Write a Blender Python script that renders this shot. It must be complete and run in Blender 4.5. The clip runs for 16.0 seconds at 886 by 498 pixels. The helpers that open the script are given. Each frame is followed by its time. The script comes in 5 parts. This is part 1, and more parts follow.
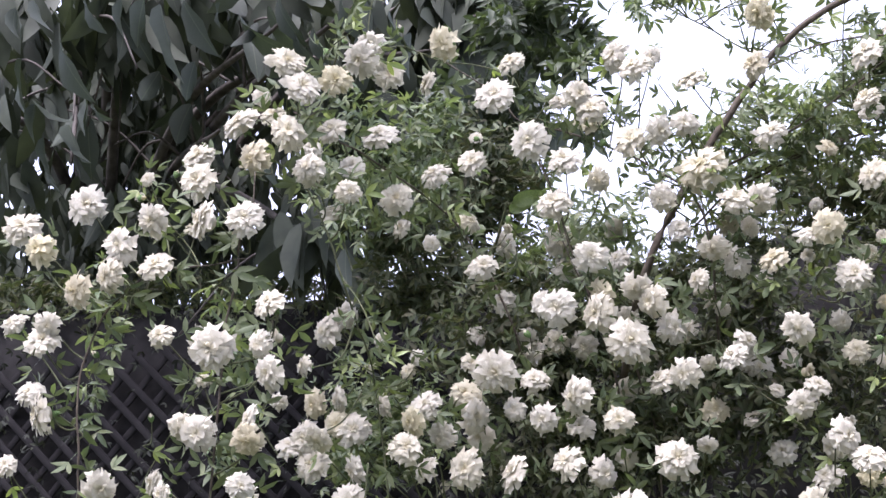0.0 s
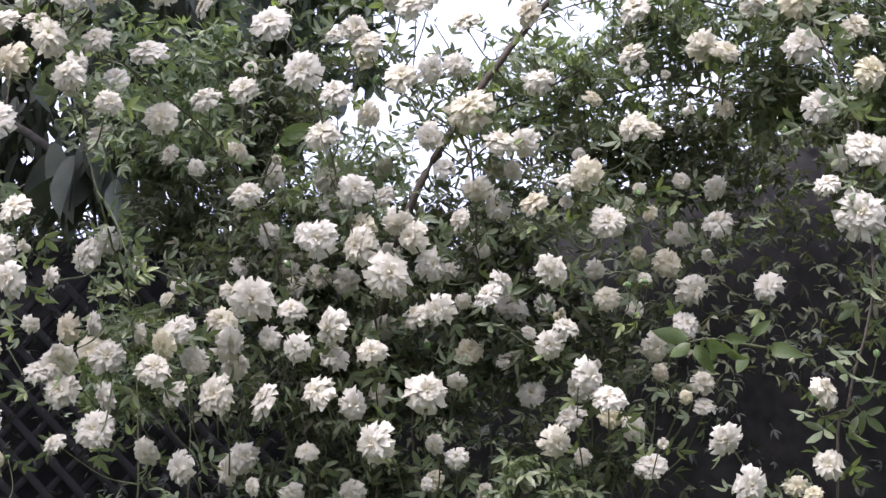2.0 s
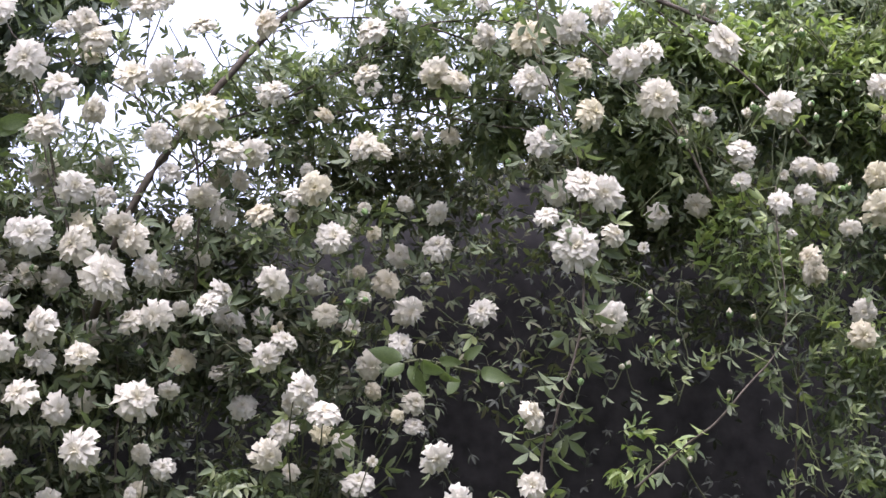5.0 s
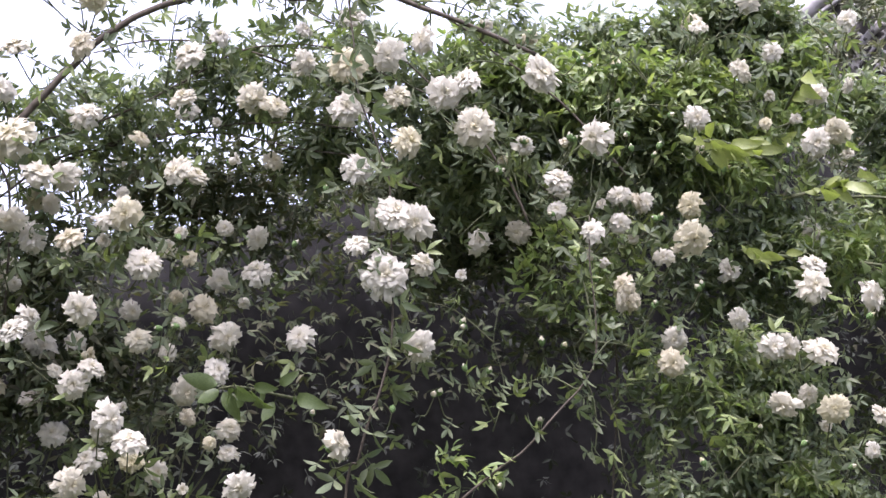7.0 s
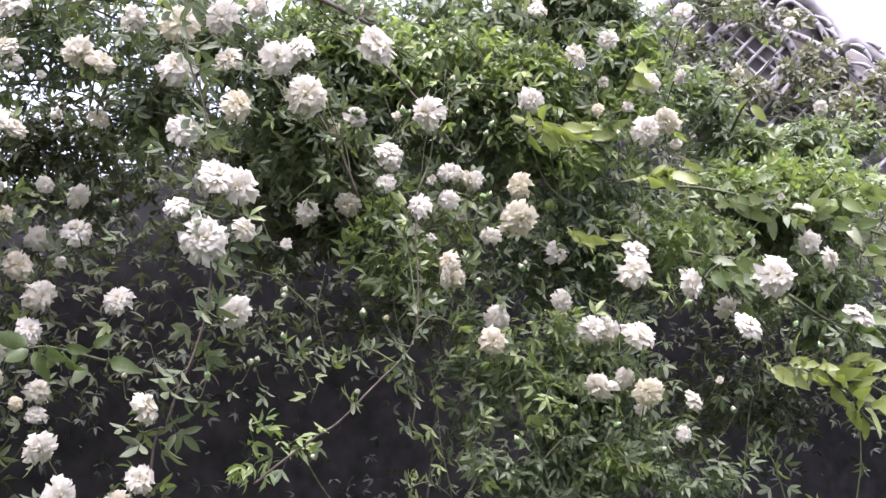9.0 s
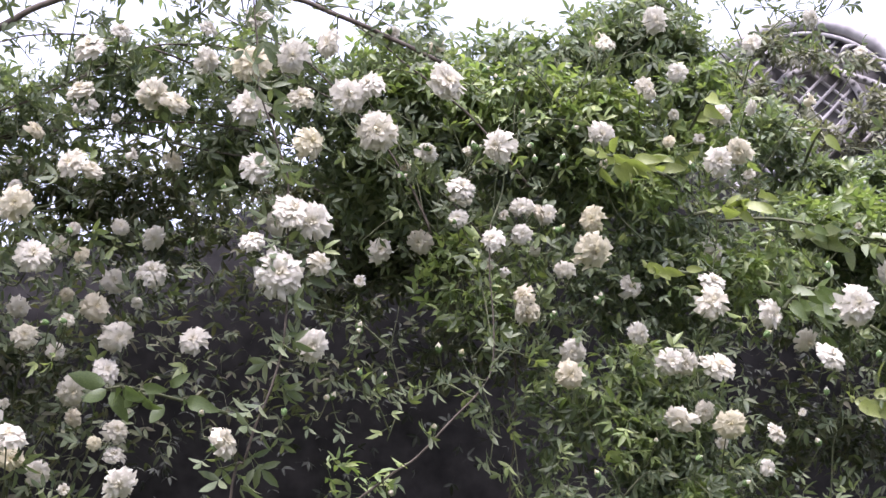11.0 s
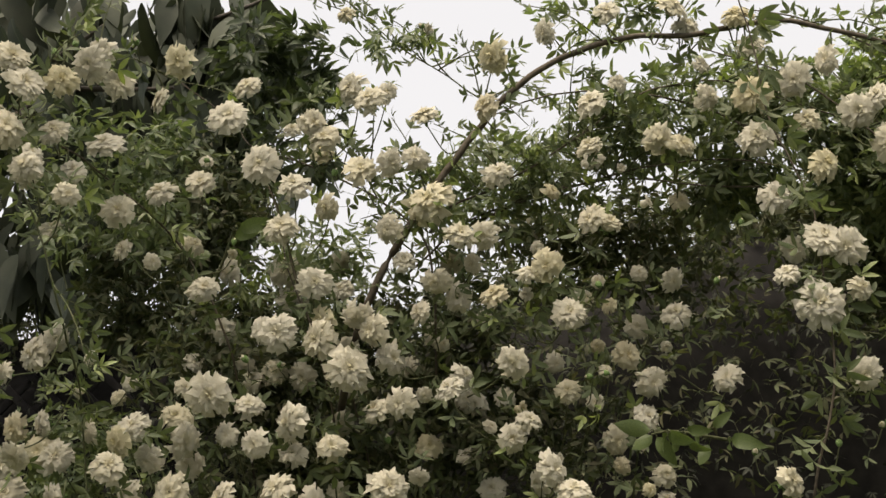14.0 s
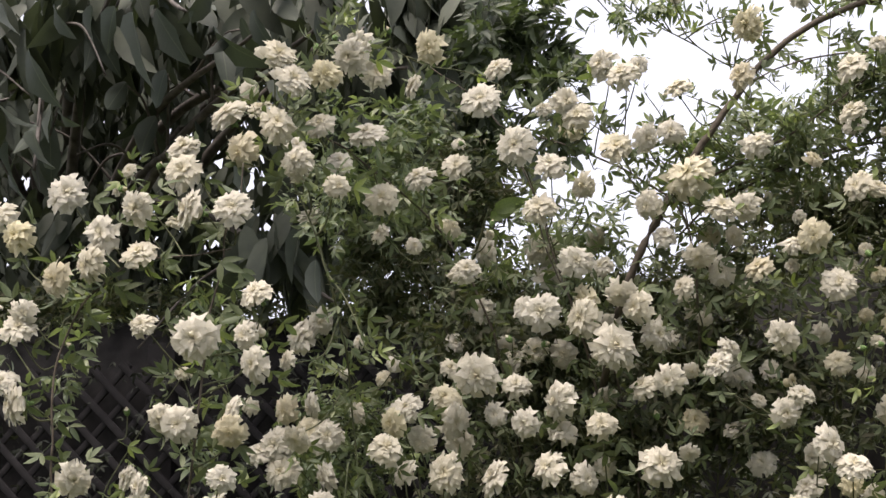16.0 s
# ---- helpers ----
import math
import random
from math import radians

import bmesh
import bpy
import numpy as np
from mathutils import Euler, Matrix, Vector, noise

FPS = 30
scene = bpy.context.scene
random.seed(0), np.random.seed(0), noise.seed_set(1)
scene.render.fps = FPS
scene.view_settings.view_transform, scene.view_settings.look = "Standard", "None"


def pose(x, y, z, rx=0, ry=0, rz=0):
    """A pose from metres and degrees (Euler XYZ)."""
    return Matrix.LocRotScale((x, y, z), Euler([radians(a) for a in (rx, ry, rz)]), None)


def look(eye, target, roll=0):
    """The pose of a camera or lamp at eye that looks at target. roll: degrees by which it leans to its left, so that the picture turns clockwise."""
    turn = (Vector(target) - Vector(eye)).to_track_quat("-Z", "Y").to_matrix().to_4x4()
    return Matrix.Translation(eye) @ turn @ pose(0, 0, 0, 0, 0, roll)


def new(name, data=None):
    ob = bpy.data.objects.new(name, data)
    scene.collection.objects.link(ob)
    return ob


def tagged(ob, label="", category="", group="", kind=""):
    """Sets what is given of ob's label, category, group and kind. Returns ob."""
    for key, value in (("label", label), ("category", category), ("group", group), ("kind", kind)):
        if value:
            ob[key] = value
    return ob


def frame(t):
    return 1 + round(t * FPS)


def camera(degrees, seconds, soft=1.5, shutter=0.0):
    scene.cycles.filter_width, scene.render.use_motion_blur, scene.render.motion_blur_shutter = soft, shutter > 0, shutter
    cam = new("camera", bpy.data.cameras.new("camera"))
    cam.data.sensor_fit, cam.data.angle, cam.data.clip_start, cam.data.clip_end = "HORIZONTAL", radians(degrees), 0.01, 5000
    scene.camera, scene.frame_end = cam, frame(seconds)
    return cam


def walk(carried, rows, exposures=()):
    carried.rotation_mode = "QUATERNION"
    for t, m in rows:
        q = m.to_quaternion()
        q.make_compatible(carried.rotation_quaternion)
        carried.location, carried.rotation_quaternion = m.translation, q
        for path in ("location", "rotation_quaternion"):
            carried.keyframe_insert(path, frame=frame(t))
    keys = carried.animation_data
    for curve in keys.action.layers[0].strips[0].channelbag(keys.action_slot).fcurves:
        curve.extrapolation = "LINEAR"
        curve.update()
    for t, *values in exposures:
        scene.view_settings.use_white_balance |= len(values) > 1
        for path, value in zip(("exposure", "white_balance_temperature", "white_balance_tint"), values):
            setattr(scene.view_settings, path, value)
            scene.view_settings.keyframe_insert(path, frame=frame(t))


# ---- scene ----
cam = camera(36.0, 16.0, soft=1.5)
PATH = [
    (0, (-0.061, -0.029, 1.676), (-0.6352, 1.8206, 2.1744), -2.12),
    (0.5, (-0.040, -0.019, 1.666), (-0.5814, 1.8407, 2.1647), -2.06),
    (1, (-0.019, -0.013, 1.648), (-0.5186, 1.8611, 2.1363), -1.63),
    (1.5, (-0.008, -0.018, 1.626), (-0.4358, 1.8751, 2.1082), -0.92),
    (2, (-0.013, 0.005, 1.607), (-0.3089, 1.9276, 2.0726), -0.53),
    (2.5, (-0.023, 0.011, 1.599), (-0.1971, 1.9530, 2.0425), -0.41),
    (3, (-0.034, 0.013, 1.589), (-0.1070, 1.9625, 2.0309), 0.18),
    (3.5, (-0.054, 0.019, 1.584), (-0.0364, 1.9608, 2.0626), -0.23),
    (3.7, (-0.059, 0.014, 1.580), (-0.0224, 1.9532, 2.0681), -0.00),
    (5.8, (-0.030, 0.005, 1.608), (0.1751, 1.9279, 2.1177), -0.16),
    (6, (-0.004, -0.001, 1.613), (0.2119, 1.9203, 2.1260), -0.14),
    (6.5, (0.046, -0.012, 1.621), (0.2876, 1.9065, 2.1318), -0.09),
    (7, (0.063, -0.015, 1.617), (0.3594, 1.8953, 2.1289), -0.44),
    (7.5, (0.103, -0.010, 1.602), (0.4547, 1.8879, 2.1263), -0.60),
    (8, (0.109, -0.008, 1.605), (0.5422, 1.8826, 2.0933), -0.33),
    (8.2, (0.108, -0.010, 1.604), (0.5694, 1.8753, 2.0869), -0.13),
    (10.3, (0.140, -0.002, 1.574), (0.6427, 1.8529, 2.1290), 0.85),
    (10.5, (0.127, 0.006, 1.567), (0.6063, 1.8619, 2.1368), 0.64),
    (11, (0.106, 0.018, 1.551), (0.5068, 1.8861, 2.1432), 0.32),
    (11.5, (0.076, 0.025, 1.545), (0.4082, 1.9010, 2.1522), -0.04),
    (12, (0.054, 0.030, 1.541), (0.3034, 1.9156, 2.1609), -0.69),
    (12.5, (0.031, 0.018, 1.567), (0.1888, 1.9193, 2.1657), -0.70),
    (13, (-0.006, 0.010, 1.582), (-0.0007, 1.9144, 2.1946), -1.01),
    (13.5, (-0.047, 0.017, 1.575), (-0.1073, 1.9182, 2.1940), -1.47),
    (14, (-0.056, 0.015, 1.592), (-0.2433, 1.9093, 2.2060), -1.68),
    (14.5, (-0.094, 0.002, 1.606), (-0.3608, 1.8915, 2.2050), -1.80),
    (15, (-0.131, -0.016, 1.623), (-0.4617, 1.8640, 2.2180), -2.32),
    (15.5, (-0.137, -0.027, 1.626), (-0.5486, 1.8442, 2.1993), -1.73),
    (16, (-0.136, -0.015, 1.619), (-0.6152, 1.8434, 2.1828), -1.30),
]
EXPOSURES = [
    (0, 1.84, 5860, 28), (1.5, 1.60, 5870, 27), (3.5, 1.83, 5820, 29), (6, 1.64, 5870, 28), (8, 1.92, 5900, 31), (10.3, 2.02, 5740, 33), (12, 1.40, 6170, 25), (12.5, 1.25, 6460, 20), (13, 0.92, 7360, 13), (14.5, 0.80, 7800, 11), (15.2, 0.84, 7400, 11), (16, 1.25, 6810, 19),
]
walk(cam, [(t, look(eye, target, roll)) for t, eye, target, roll in PATH], EXPOSURES)

# ---- light: bright overcast sky, a soft high sun behind the clouds ----
world = bpy.data.worlds.new("overcast_sky")
scene.world = world
world.use_nodes = True
wn, wl = world.node_tree.nodes, world.node_tree.links
sky = wn.new("ShaderNodeTexSky")
sky.sky_type, sky.sun_disc = "NISHITA", False
sky.sun_elevation, sky.sun_rotation = radians(69), radians(203)
sky.air_density, sky.dust_density = 1.0, 4.0
cloud = wn.new("ShaderNodeMix")
cloud.data_type = "RGBA"
cloud.inputs["Factor"].default_value = 0.82
cloud.inputs["B"].default_value = (4.5, 4.8, 5.45, 1)
wl.new(sky.outputs["Color"], cloud.inputs["A"])
wl.new(cloud.outputs["Result"], wn["Background"].inputs["Color"])
wn["Background"].inputs["Strength"].default_value = 0.12
sun = new("sun", bpy.data.lights.new("sun", "SUN"))
sun.data.energy, sun.data.angle, sun.data.color = 4.3, radians(50), (1.0, 0.95, 0.88)
sun.matrix_world = look((-0.95, -0.35, 8.2), (0.0, 1.9, 1.8))


# ---- materials ----
def material(name, rough=0.6, spec=0.4):
    m = bpy.data.materials.new(name)
    m.use_nodes = True
    n, l = m.node_tree.nodes, m.node_tree.links
    b = n["Principled BSDF"]
    b.inputs["Roughness"].default_value = rough
    b.inputs["Specular IOR Level"].default_value = spec
    return m, n, l, b


def ramp(n, l, source, stops):
    r = n.new("ShaderNodeValToRGB")
    while len(r.color_ramp.elements) < len(stops):
        r.color_ramp.elements.new(0.5)
    for e, (p, c) in zip(r.color_ramp.elements, stops):
        e.position, e.color = p, (*c, 1)
    l.new(source, r.inputs["Fac"])
    return r.outputs["Color"]


def noise_tex(n, l, scale, detail=4, vector=None):
    t = n.new("ShaderNodeTexNoise")
    t.inputs["Scale"].default_value, t.inputs["Detail"].default_value = scale, detail
    if vector is None:
        vector = n.new("ShaderNodeTexCoord").outputs["Object"]
    l.new(vector, t.inputs["Vector"])
    return t.outputs["Fac"]


def mixed(n, l, fac, a, b, mode="MIX"):
    x = n.new("ShaderNodeMix")
    x.data_type, x.blend_type = "RGBA", mode
    for key, v in (("Factor", fac), ("A", a), ("B", b)):
        if isinstance(v, bpy.types.NodeSocket):
            l.new(v, x.inputs[key])
        else:
            x.inputs[key].default_value = v if isinstance(v, (int, float)) else (*v, 1)
    return x.outputs["Result"]


def bump(n, l, b, height, strength, distance=0.002):
    k = n.new("ShaderNodeBump")
    k.inputs["Strength"].default_value, k.inputs["Distance"].default_value = strength, distance
    l.new(height, k.inputs["Height"])
    l.new(k.outputs["Normal"], b.inputs["Normal"])


def thin(m, n, l, b, color, share):
    """Lets part of the light through a thin blade."""
    t, x = n.new("ShaderNodeBsdfTranslucent"), n.new("ShaderNodeMixShader")
    x.inputs[0].default_value = share
    l.new(color, t.inputs["Color"])
    l.new(b.outputs[0], x.inputs[1])
    l.new(t.outputs[0], x.inputs[2])
    l.new(x.outputs[0], n["Material Output"].inputs["Surface"])


def leaf_material(name, tones, rough=0.42, share=0.33, scale=60, gloss=0.42):
    m, n, l, b = material(name, rough, gloss)
    island = n.new("ShaderNodeNewGeometry").outputs["Random Per Island"]
    base = ramp(n, l, island, [(i / (len(tones) - 1), c) for i, c in enumerate(tones)])
    blotch = ramp(n, l, noise_tex(n, l, scale, 3), [(0.3, (0.72, 0.74, 0.7)), (0.7, (1.15, 1.12, 1.0))])
    col = mixed(n, l, 1.0, base, blotch, "MULTIPLY")
    l.new(col, b.inputs["Base Color"])
    bump(n, l, b, noise_tex(n, l, scale * 4, 2), 0.25, 0.001)
    thin(m, n, l, b, mixed(n, l, 1.0, col, (1.35, 1.5, 0.75), "MULTIPLY"), share)
    return m


def petal_material():
    m, n, l, b = material("rose_petal", 0.65, 0.25)
    one = n.new("ShaderNodeObjectInfo").outputs["Random"]
    tone = ramp(n, l, one, [(0.0, (0.622, 0.607, 0.54)), (0.5, (0.622, 0.602, 0.525)), (0.8, (0.612, 0.588, 0.49)), (0.93, (0.59, 0.557, 0.405)), (1.0, (0.595, 0.557, 0.45))])
    # cream towards the heart of the flower, by the distance from its axis
    pos = n.new("ShaderNodeTexCoord").outputs["Object"]
    flat = n.new("ShaderNodeVectorMath")
    flat.operation = "MULTIPLY"
    flat.inputs[1].default_value = (1, 1, 0)
    l.new(pos, flat.inputs[0])
    far = n.new("ShaderNodeVectorMath")
    far.operation = "LENGTH"
    l.new(flat.outputs[0], far.inputs[0])
    heart = ramp(n, l, far.outputs["Value"], [(0.0, (0.98, 0.95, 0.82)), (0.4, (1, 1, 0.985))])
    col = mixed(n, l, 1.0, tone, heart, "MULTIPLY")
    vein = ramp(n, l, noise_tex(n, l, 9, 4), [(0.35, (0.93, 0.92, 0.88)), (0.65, (1, 1, 1))])
    col = mixed(n, l, 1.0, col, vein, "MULTIPLY")
    l.new(col, b.inputs["Base Color"])
    bump(n, l, b, noise_tex(n, l, 14, 3), 0.15, 0.02)
    thin(m, n, l, b, col, 0.5)
    return m


def bark_material(name, dark, light, scale=90, gloss=0.25):
    m, n, l, b = material(name, 0.75, gloss)
    f = noise_tex(n, l, scale, 5)
    l.new(ramp(n, l, f, [(0.3, dark), (0.7, light)]), b.inputs["Base Color"])
    bump(n, l, b, f, 0.5, 0.002)
    return m


PETAL = petal_material()
LEAF = leaf_material("rose_leaf", [(0.098, 0.127, 0.082), (0.130, 0.172, 0.102), (0.172, 0.211, 0.123), (0.211, 0.237, 0.137)])
LEAF_CANE = leaf_material("cane_leaf", [(0.061, 0.084, 0.057), (0.082, 0.110, 0.068), (0.105, 0.132, 0.078), (0.127, 0.148, 0.087)], 0.45, 0.3, 60, 0.22)
# rose leaf tone darkened for shade inside the growth, a few browned
LEAF_DEEP = leaf_material("shade_dark_leaf", [(0.048, 0.060, 0.041), (0.069, 0.085, 0.052), (0.085, 0.096, 0.060), (0.091, 0.087, 0.065)], 0.65, 0.25, 60, 0.12)
LEAF_DRY = leaf_material("dry_vine_leaf", [(0.138, 0.147, 0.112), (0.188, 0.198, 0.147), (0.250, 0.244, 0.194)], 0.6, 0.25, 40, 0.25)
LEAF_YOUNG = leaf_material("young_leaf", [(0.132, 0.187, 0.079), (0.176, 0.231, 0.092), (0.231, 0.270, 0.113)], 0.4, 0.35)
LEAF_YELLOW = leaf_material("yellow_green_leaf", [(0.155, 0.195, 0.065), (0.205, 0.245, 0.08), (0.26, 0.29, 0.105)], 0.4, 0.35, 30)
LEAF_BROAD = leaf_material("broad_leaf", [(0.07, 0.104, 0.045), (0.1, 0.14, 0.057), (0.14, 0.18, 0.073)], 0.4, 0.3, 25)
# paler leaf tone: the sky's reflection on glossy leaves is painted in
LEAF_PALE = leaf_material("sky_sheen_leaf", [(0.14, 0.175, 0.09), (0.19, 0.225, 0.12), (0.25, 0.275, 0.16)], 0.35, 0.3, 25, 0.6)
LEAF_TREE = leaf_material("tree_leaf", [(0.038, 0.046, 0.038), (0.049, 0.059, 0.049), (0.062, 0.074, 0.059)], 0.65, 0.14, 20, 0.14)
LEAF_BRANCH = leaf_material("slender_branch_leaf", [(0.045, 0.062, 0.04), (0.065, 0.086, 0.052), (0.085, 0.11, 0.064)], 0.5, 0.3, 30, 0.4)
# hedge leaf painted darker, for the deep shade low down
LEAF_SHADE = leaf_material("deep_shade_leaf", [(0.020, 0.023, 0.020), (0.030, 0.034, 0.030), (0.038, 0.044, 0.034)], 0.7, 0.06, 25, 0.12)
def veined_leaf_material(name, dark, light):
    """A large leaf with a pale midrib and slanting side veins; x runs along the blade, y across it."""
    m, n, l, b = material(name, 0.65, 0.16)
    xyz = n.new("ShaderNodeSeparateXYZ")
    l.new(n.new("ShaderNodeTexCoord").outputs["Object"], xyz.inputs[0])

    def calc(op, a, c=0.0, d=None):
        k = n.new("ShaderNodeMath")
        k.operation = op
        for i, v in enumerate((a, c) if d is None else (a, c, d)):
            if isinstance(v, bpy.types.NodeSocket):
                l.new(v, k.inputs[i])
            else:
                k.inputs[i].default_value = v
        return k.outputs[0]

    across = calc("ABSOLUTE", xyz.outputs["Y"])
    wave = calc("SINE", calc("MULTIPLY", calc("MULTIPLY_ADD", across, -1.1, xyz.outputs["X"]), 75.0))
    one = n.new("ShaderNodeObjectInfo").outputs["Random"]
    base = ramp(n, l, one, [(0.0, dark), (1.0, light)])
    veins = ramp(n, l, wave, [(0.4, (0.985, 0.99, 0.985)), (1.0, (1.04, 1.035, 1.03))])
    col = mixed(n, l, 1.0, base, veins, "MULTIPLY")
    rib = ramp(n, l, across, [(0.003, (1.6, 1.55, 1.4)), (0.009, (1, 1, 1))])
    col = mixed(n, l, 1.0, col, rib, "MULTIPLY")
    l.new(col, b.inputs["Base Color"])
    bump(n, l, b, wave, 0.02, 0.004)
    thin(m, n, l, b, mixed(n, l, 1.0, col, (1.4, 1.6, 0.7), "MULTIPLY"), 0.15)
    return m


LEAF_VEINED = veined_leaf_material("veined_tree_leaf", (0.038, 0.048, 0.039), (0.058, 0.071, 0.057))
STEM = bark_material("rose_stem", (0.042, 0.058, 0.025), (0.098, 0.1, 0.052))
CANE = bark_material("old_cane", (0.036, 0.03, 0.022), (0.09, 0.074, 0.055))
SEPAL = bark_material("sepal", (0.07, 0.13, 0.04), (0.13, 0.2, 0.07))
TRUNK = bark_material("tree_bark", (0.035, 0.03, 0.026), (0.1, 0.09, 0.08), 40)
STONE = bark_material("weathered_cast_iron", (0.2, 0.19, 0.185), (0.36, 0.345, 0.335), 25, 0.2)
TIMBER = bark_material("dark_fence_timber", (0.011, 0.0105, 0.011), (0.019, 0.018, 0.0185), 30, 0.06)
# near-black so that the hedge core reads as deep shade
SHADE_CORE = bark_material("shade_black_core", (0.008, 0.008, 0.008), (0.02, 0.019, 0.019), 30, 0.05)
# darker STONE: shade behind the lattice and in holes put into the colour
STONE_DARK = bark_material("shade_toned_metal", (0.09, 0.084, 0.082), (0.15, 0.14, 0.136), 20, 0.15)
RENDER = bark_material("unseen_wall_render", (0.3, 0.29, 0.27), (0.42, 0.41, 0.38), 5)
SOIL = bark_material("soil_and_grass", (0.035, 0.045, 0.018), (0.08, 0.09, 0.04), 6)


# ---- mesh helpers ----
def part(name, bm, mat, parent=None, label=""):
    me = bpy.data.meshes.new(name)
    bm.to_mesh(me)
    bm.free()
    for p in me.polygons:
        p.use_smooth = True
    me.materials.append(mat)
    ob = new(name, me)
    ob.parent = parent
    return tagged(ob, label)


def put(name, me, parent=None, m=None, label=""):
    ob = new(name, me)
    ob.parent = parent
    if m is not None:
        ob.matrix_basis = m
    return tagged(ob, label)


def arrays_mesh(name, verts, faces, mat, smooth=True):
    me = bpy.data.meshes.new(name)
    me.vertices.add(len(verts))
    me.vertices.foreach_set("co", np.asarray(verts, np.float32).ravel())
    k = faces.shape[1]
    me.loops.add(faces.size)
    me.loops.foreach_set("vertex_index", faces.astype(np.int32).ravel())
    me.polygons.add(len(faces))
    me.polygons.foreach_set("loop_start", np.arange(0, faces.size, k, dtype=np.int32))
    me.polygons.foreach_set("use_smooth", np.full(len(faces), smooth))
    me.update(calc_edges=True)
    me.validate()
    me.materials.append(mat)
    return me


def smooth_path(points, steps=6):
    """A Catmull-Rom line through the points."""
    p = [Vector(q) for q in points]
    p = [p[0] * 2 - p[1]] + p + [p[-1] * 2 - p[-2]]
    out = []
    for a, b, c, d in zip(p, p[1:], p[2:], p[3:]):
        for i in range(steps):
            t = i / steps
            out.append(0.5 * (2 * b + (c - a) * t + (2 * a - 5 * b + 4 * c - d) * t * t + (3 * b - a - 3 * c + d) * t ** 3))
    out.append(p[-2].copy())
    return out


def tube(bm, line, r0, r1, sides=6):
    rings = []
    ref = Vector((0.31, 0.2, 0.93))
    for i, c in enumerate(line):
        d = (line[min(i + 1, len(line) - 1)] - line[max(i - 1, 0)]).normalized()
        u = d.cross(ref if abs(d.dot(ref)) < 0.95 else Vector((1, 0, 0))).normalized()
        v = d.cross(u)
        r = r0 + (r1 - r0) * i / max(1, len(line) - 1)
        rings.append([bm.verts.new(c + (u * math.cos(a) + v * math.sin(a)) * r) for a in (2 * math.pi * k / sides for k in range(sides))])
    for a, b in zip(rings, rings[1:]):
        for k in range(sides):
            bm.faces.new((a[k], a[(k + 1) % sides], b[(k + 1) % sides], b[k]))
    bm.faces.new(rings[0][::-1])
    bm.faces.new(rings[-1])


def blade_rows(kind):
    """Along-blade stations and half widths of a leaf blade of length 1."""
    if kind == "broad":
        return np.array([0, 0.12, 0.32, 0.55, 0.8, 1.0]), np.array([0.02, 0.16, 0.23, 0.22, 0.13, 0.0])
    if kind == "tree":
        return np.array([0, 0.1, 0.3, 0.55, 0.8, 1.0]), np.array([0.02, 0.1, 0.155, 0.165, 0.1, 0.0])
    return np.array([0, 0.3, 0.68, 1.0]), np.array([0.02, 0.165, 0.145, 0.0])


def blades(place, along, normal, length, kind="rose", droop=0.25, fold=0.3, wave=0.0):
    """Vertices and quads of many leaf blades at once: arrays (k, 3) and lengths (k,)."""
    s, w = blade_rows(kind)
    along = along / np.linalg.norm(along, axis=1, keepdims=True)
    side = np.cross(along, normal)
    side /= np.linalg.norm(side, axis=1, keepdims=True) + 1e-9
    up = np.cross(side, along)
    k, rows = len(place), len(s)
    sag = droop * (0.4 + 1.2 * np.random.rand(k, 1))
    y = s[None, :]
    z = -sag * y ** 2
    out = np.empty((k, rows, 3, 3))
    for j, e in enumerate((-1, 0, 1)):
        across = e * w[None, :]
        lift = abs(e) * w[None, :] * fold + wave * e * np.sin(y * 9 + np.random.rand(k, 1) * 6) * w[None, :]
        out[:, :, j] = (along[:, None] * y[..., None] + side[:, None] * across[..., None] + up[:, None] * (z + lift)[..., None]) * length[:, None, None] + place[:, None]
    base = (np.arange(k) * rows * 3)[:, None, None]
    q = np.array([[r * 3 + j, r * 3 + j + 1, r * 3 + j + 4, r * 3 + j + 3] for r in range(rows - 1) for j in range(2)])
    return out.reshape(-1, 3), (base + q[None]).reshape(-1, 4)


def unit(k):
    v = np.random.normal(size=(k, 3))
    return v / np.linalg.norm(v, axis=1, keepdims=True)


def compound_leaves(place, out_dir, size, mat, name, pairs=1, spread=1.0):
    """One mesh of many three- or five-leaflet rose leaves; out_dir is the way that each leaf points."""
    k = len(place)
    d = out_dir / np.linalg.norm(out_dir, axis=1, keepdims=True)
    n0 = np.array([0, -0.35, 1.0]) + 0.55 * np.random.normal(size=(k, 3))
    side = np.cross(d, n0)
    side /= np.linalg.norm(side, axis=1, keepdims=True)
    n0 = np.cross(side, d)
    P, A, N, L = [], [], [], []
    P.append(place + d * size[:, None] * 1.0), A.append(d + 0.15 * np.random.normal(size=(k, 3))), N.append(n0), L.append(size * 1.1)
    for i in range(pairs):
        for sg in (-1, 1):
            P.append(place + d * size[:, None] * (0.9 - 0.55 * i))
            A.append(d * (0.55 - 0.15 * i) + sg * side * spread * 0.85 + 0.18 * np.random.normal(size=(k, 3)))
            N.append(n0 + 0.3 * np.random.normal(size=(k, 3)))
            L.append(size * (0.95 - 0.15 * i))
    v, f = blades(np.concatenate(P), np.concatenate(A), np.concatenate(N), np.concatenate(L), "rose", 0.35, 0.35)
    # the leaf stalks: a thin three-sided sliver each
    e = np.stack([place, place + side * size[:, None] * 0.035, place + d * size[:, None] + side * size[:, None] * 0.02, place + d * size[:, None]], 1).reshape(-1, 3)
    fe = np.arange(4 * k).reshape(-1, 4) + len(v)
    return arrays_mesh(name, np.concatenate([v, e]), np.concatenate([f, fe]), mat)


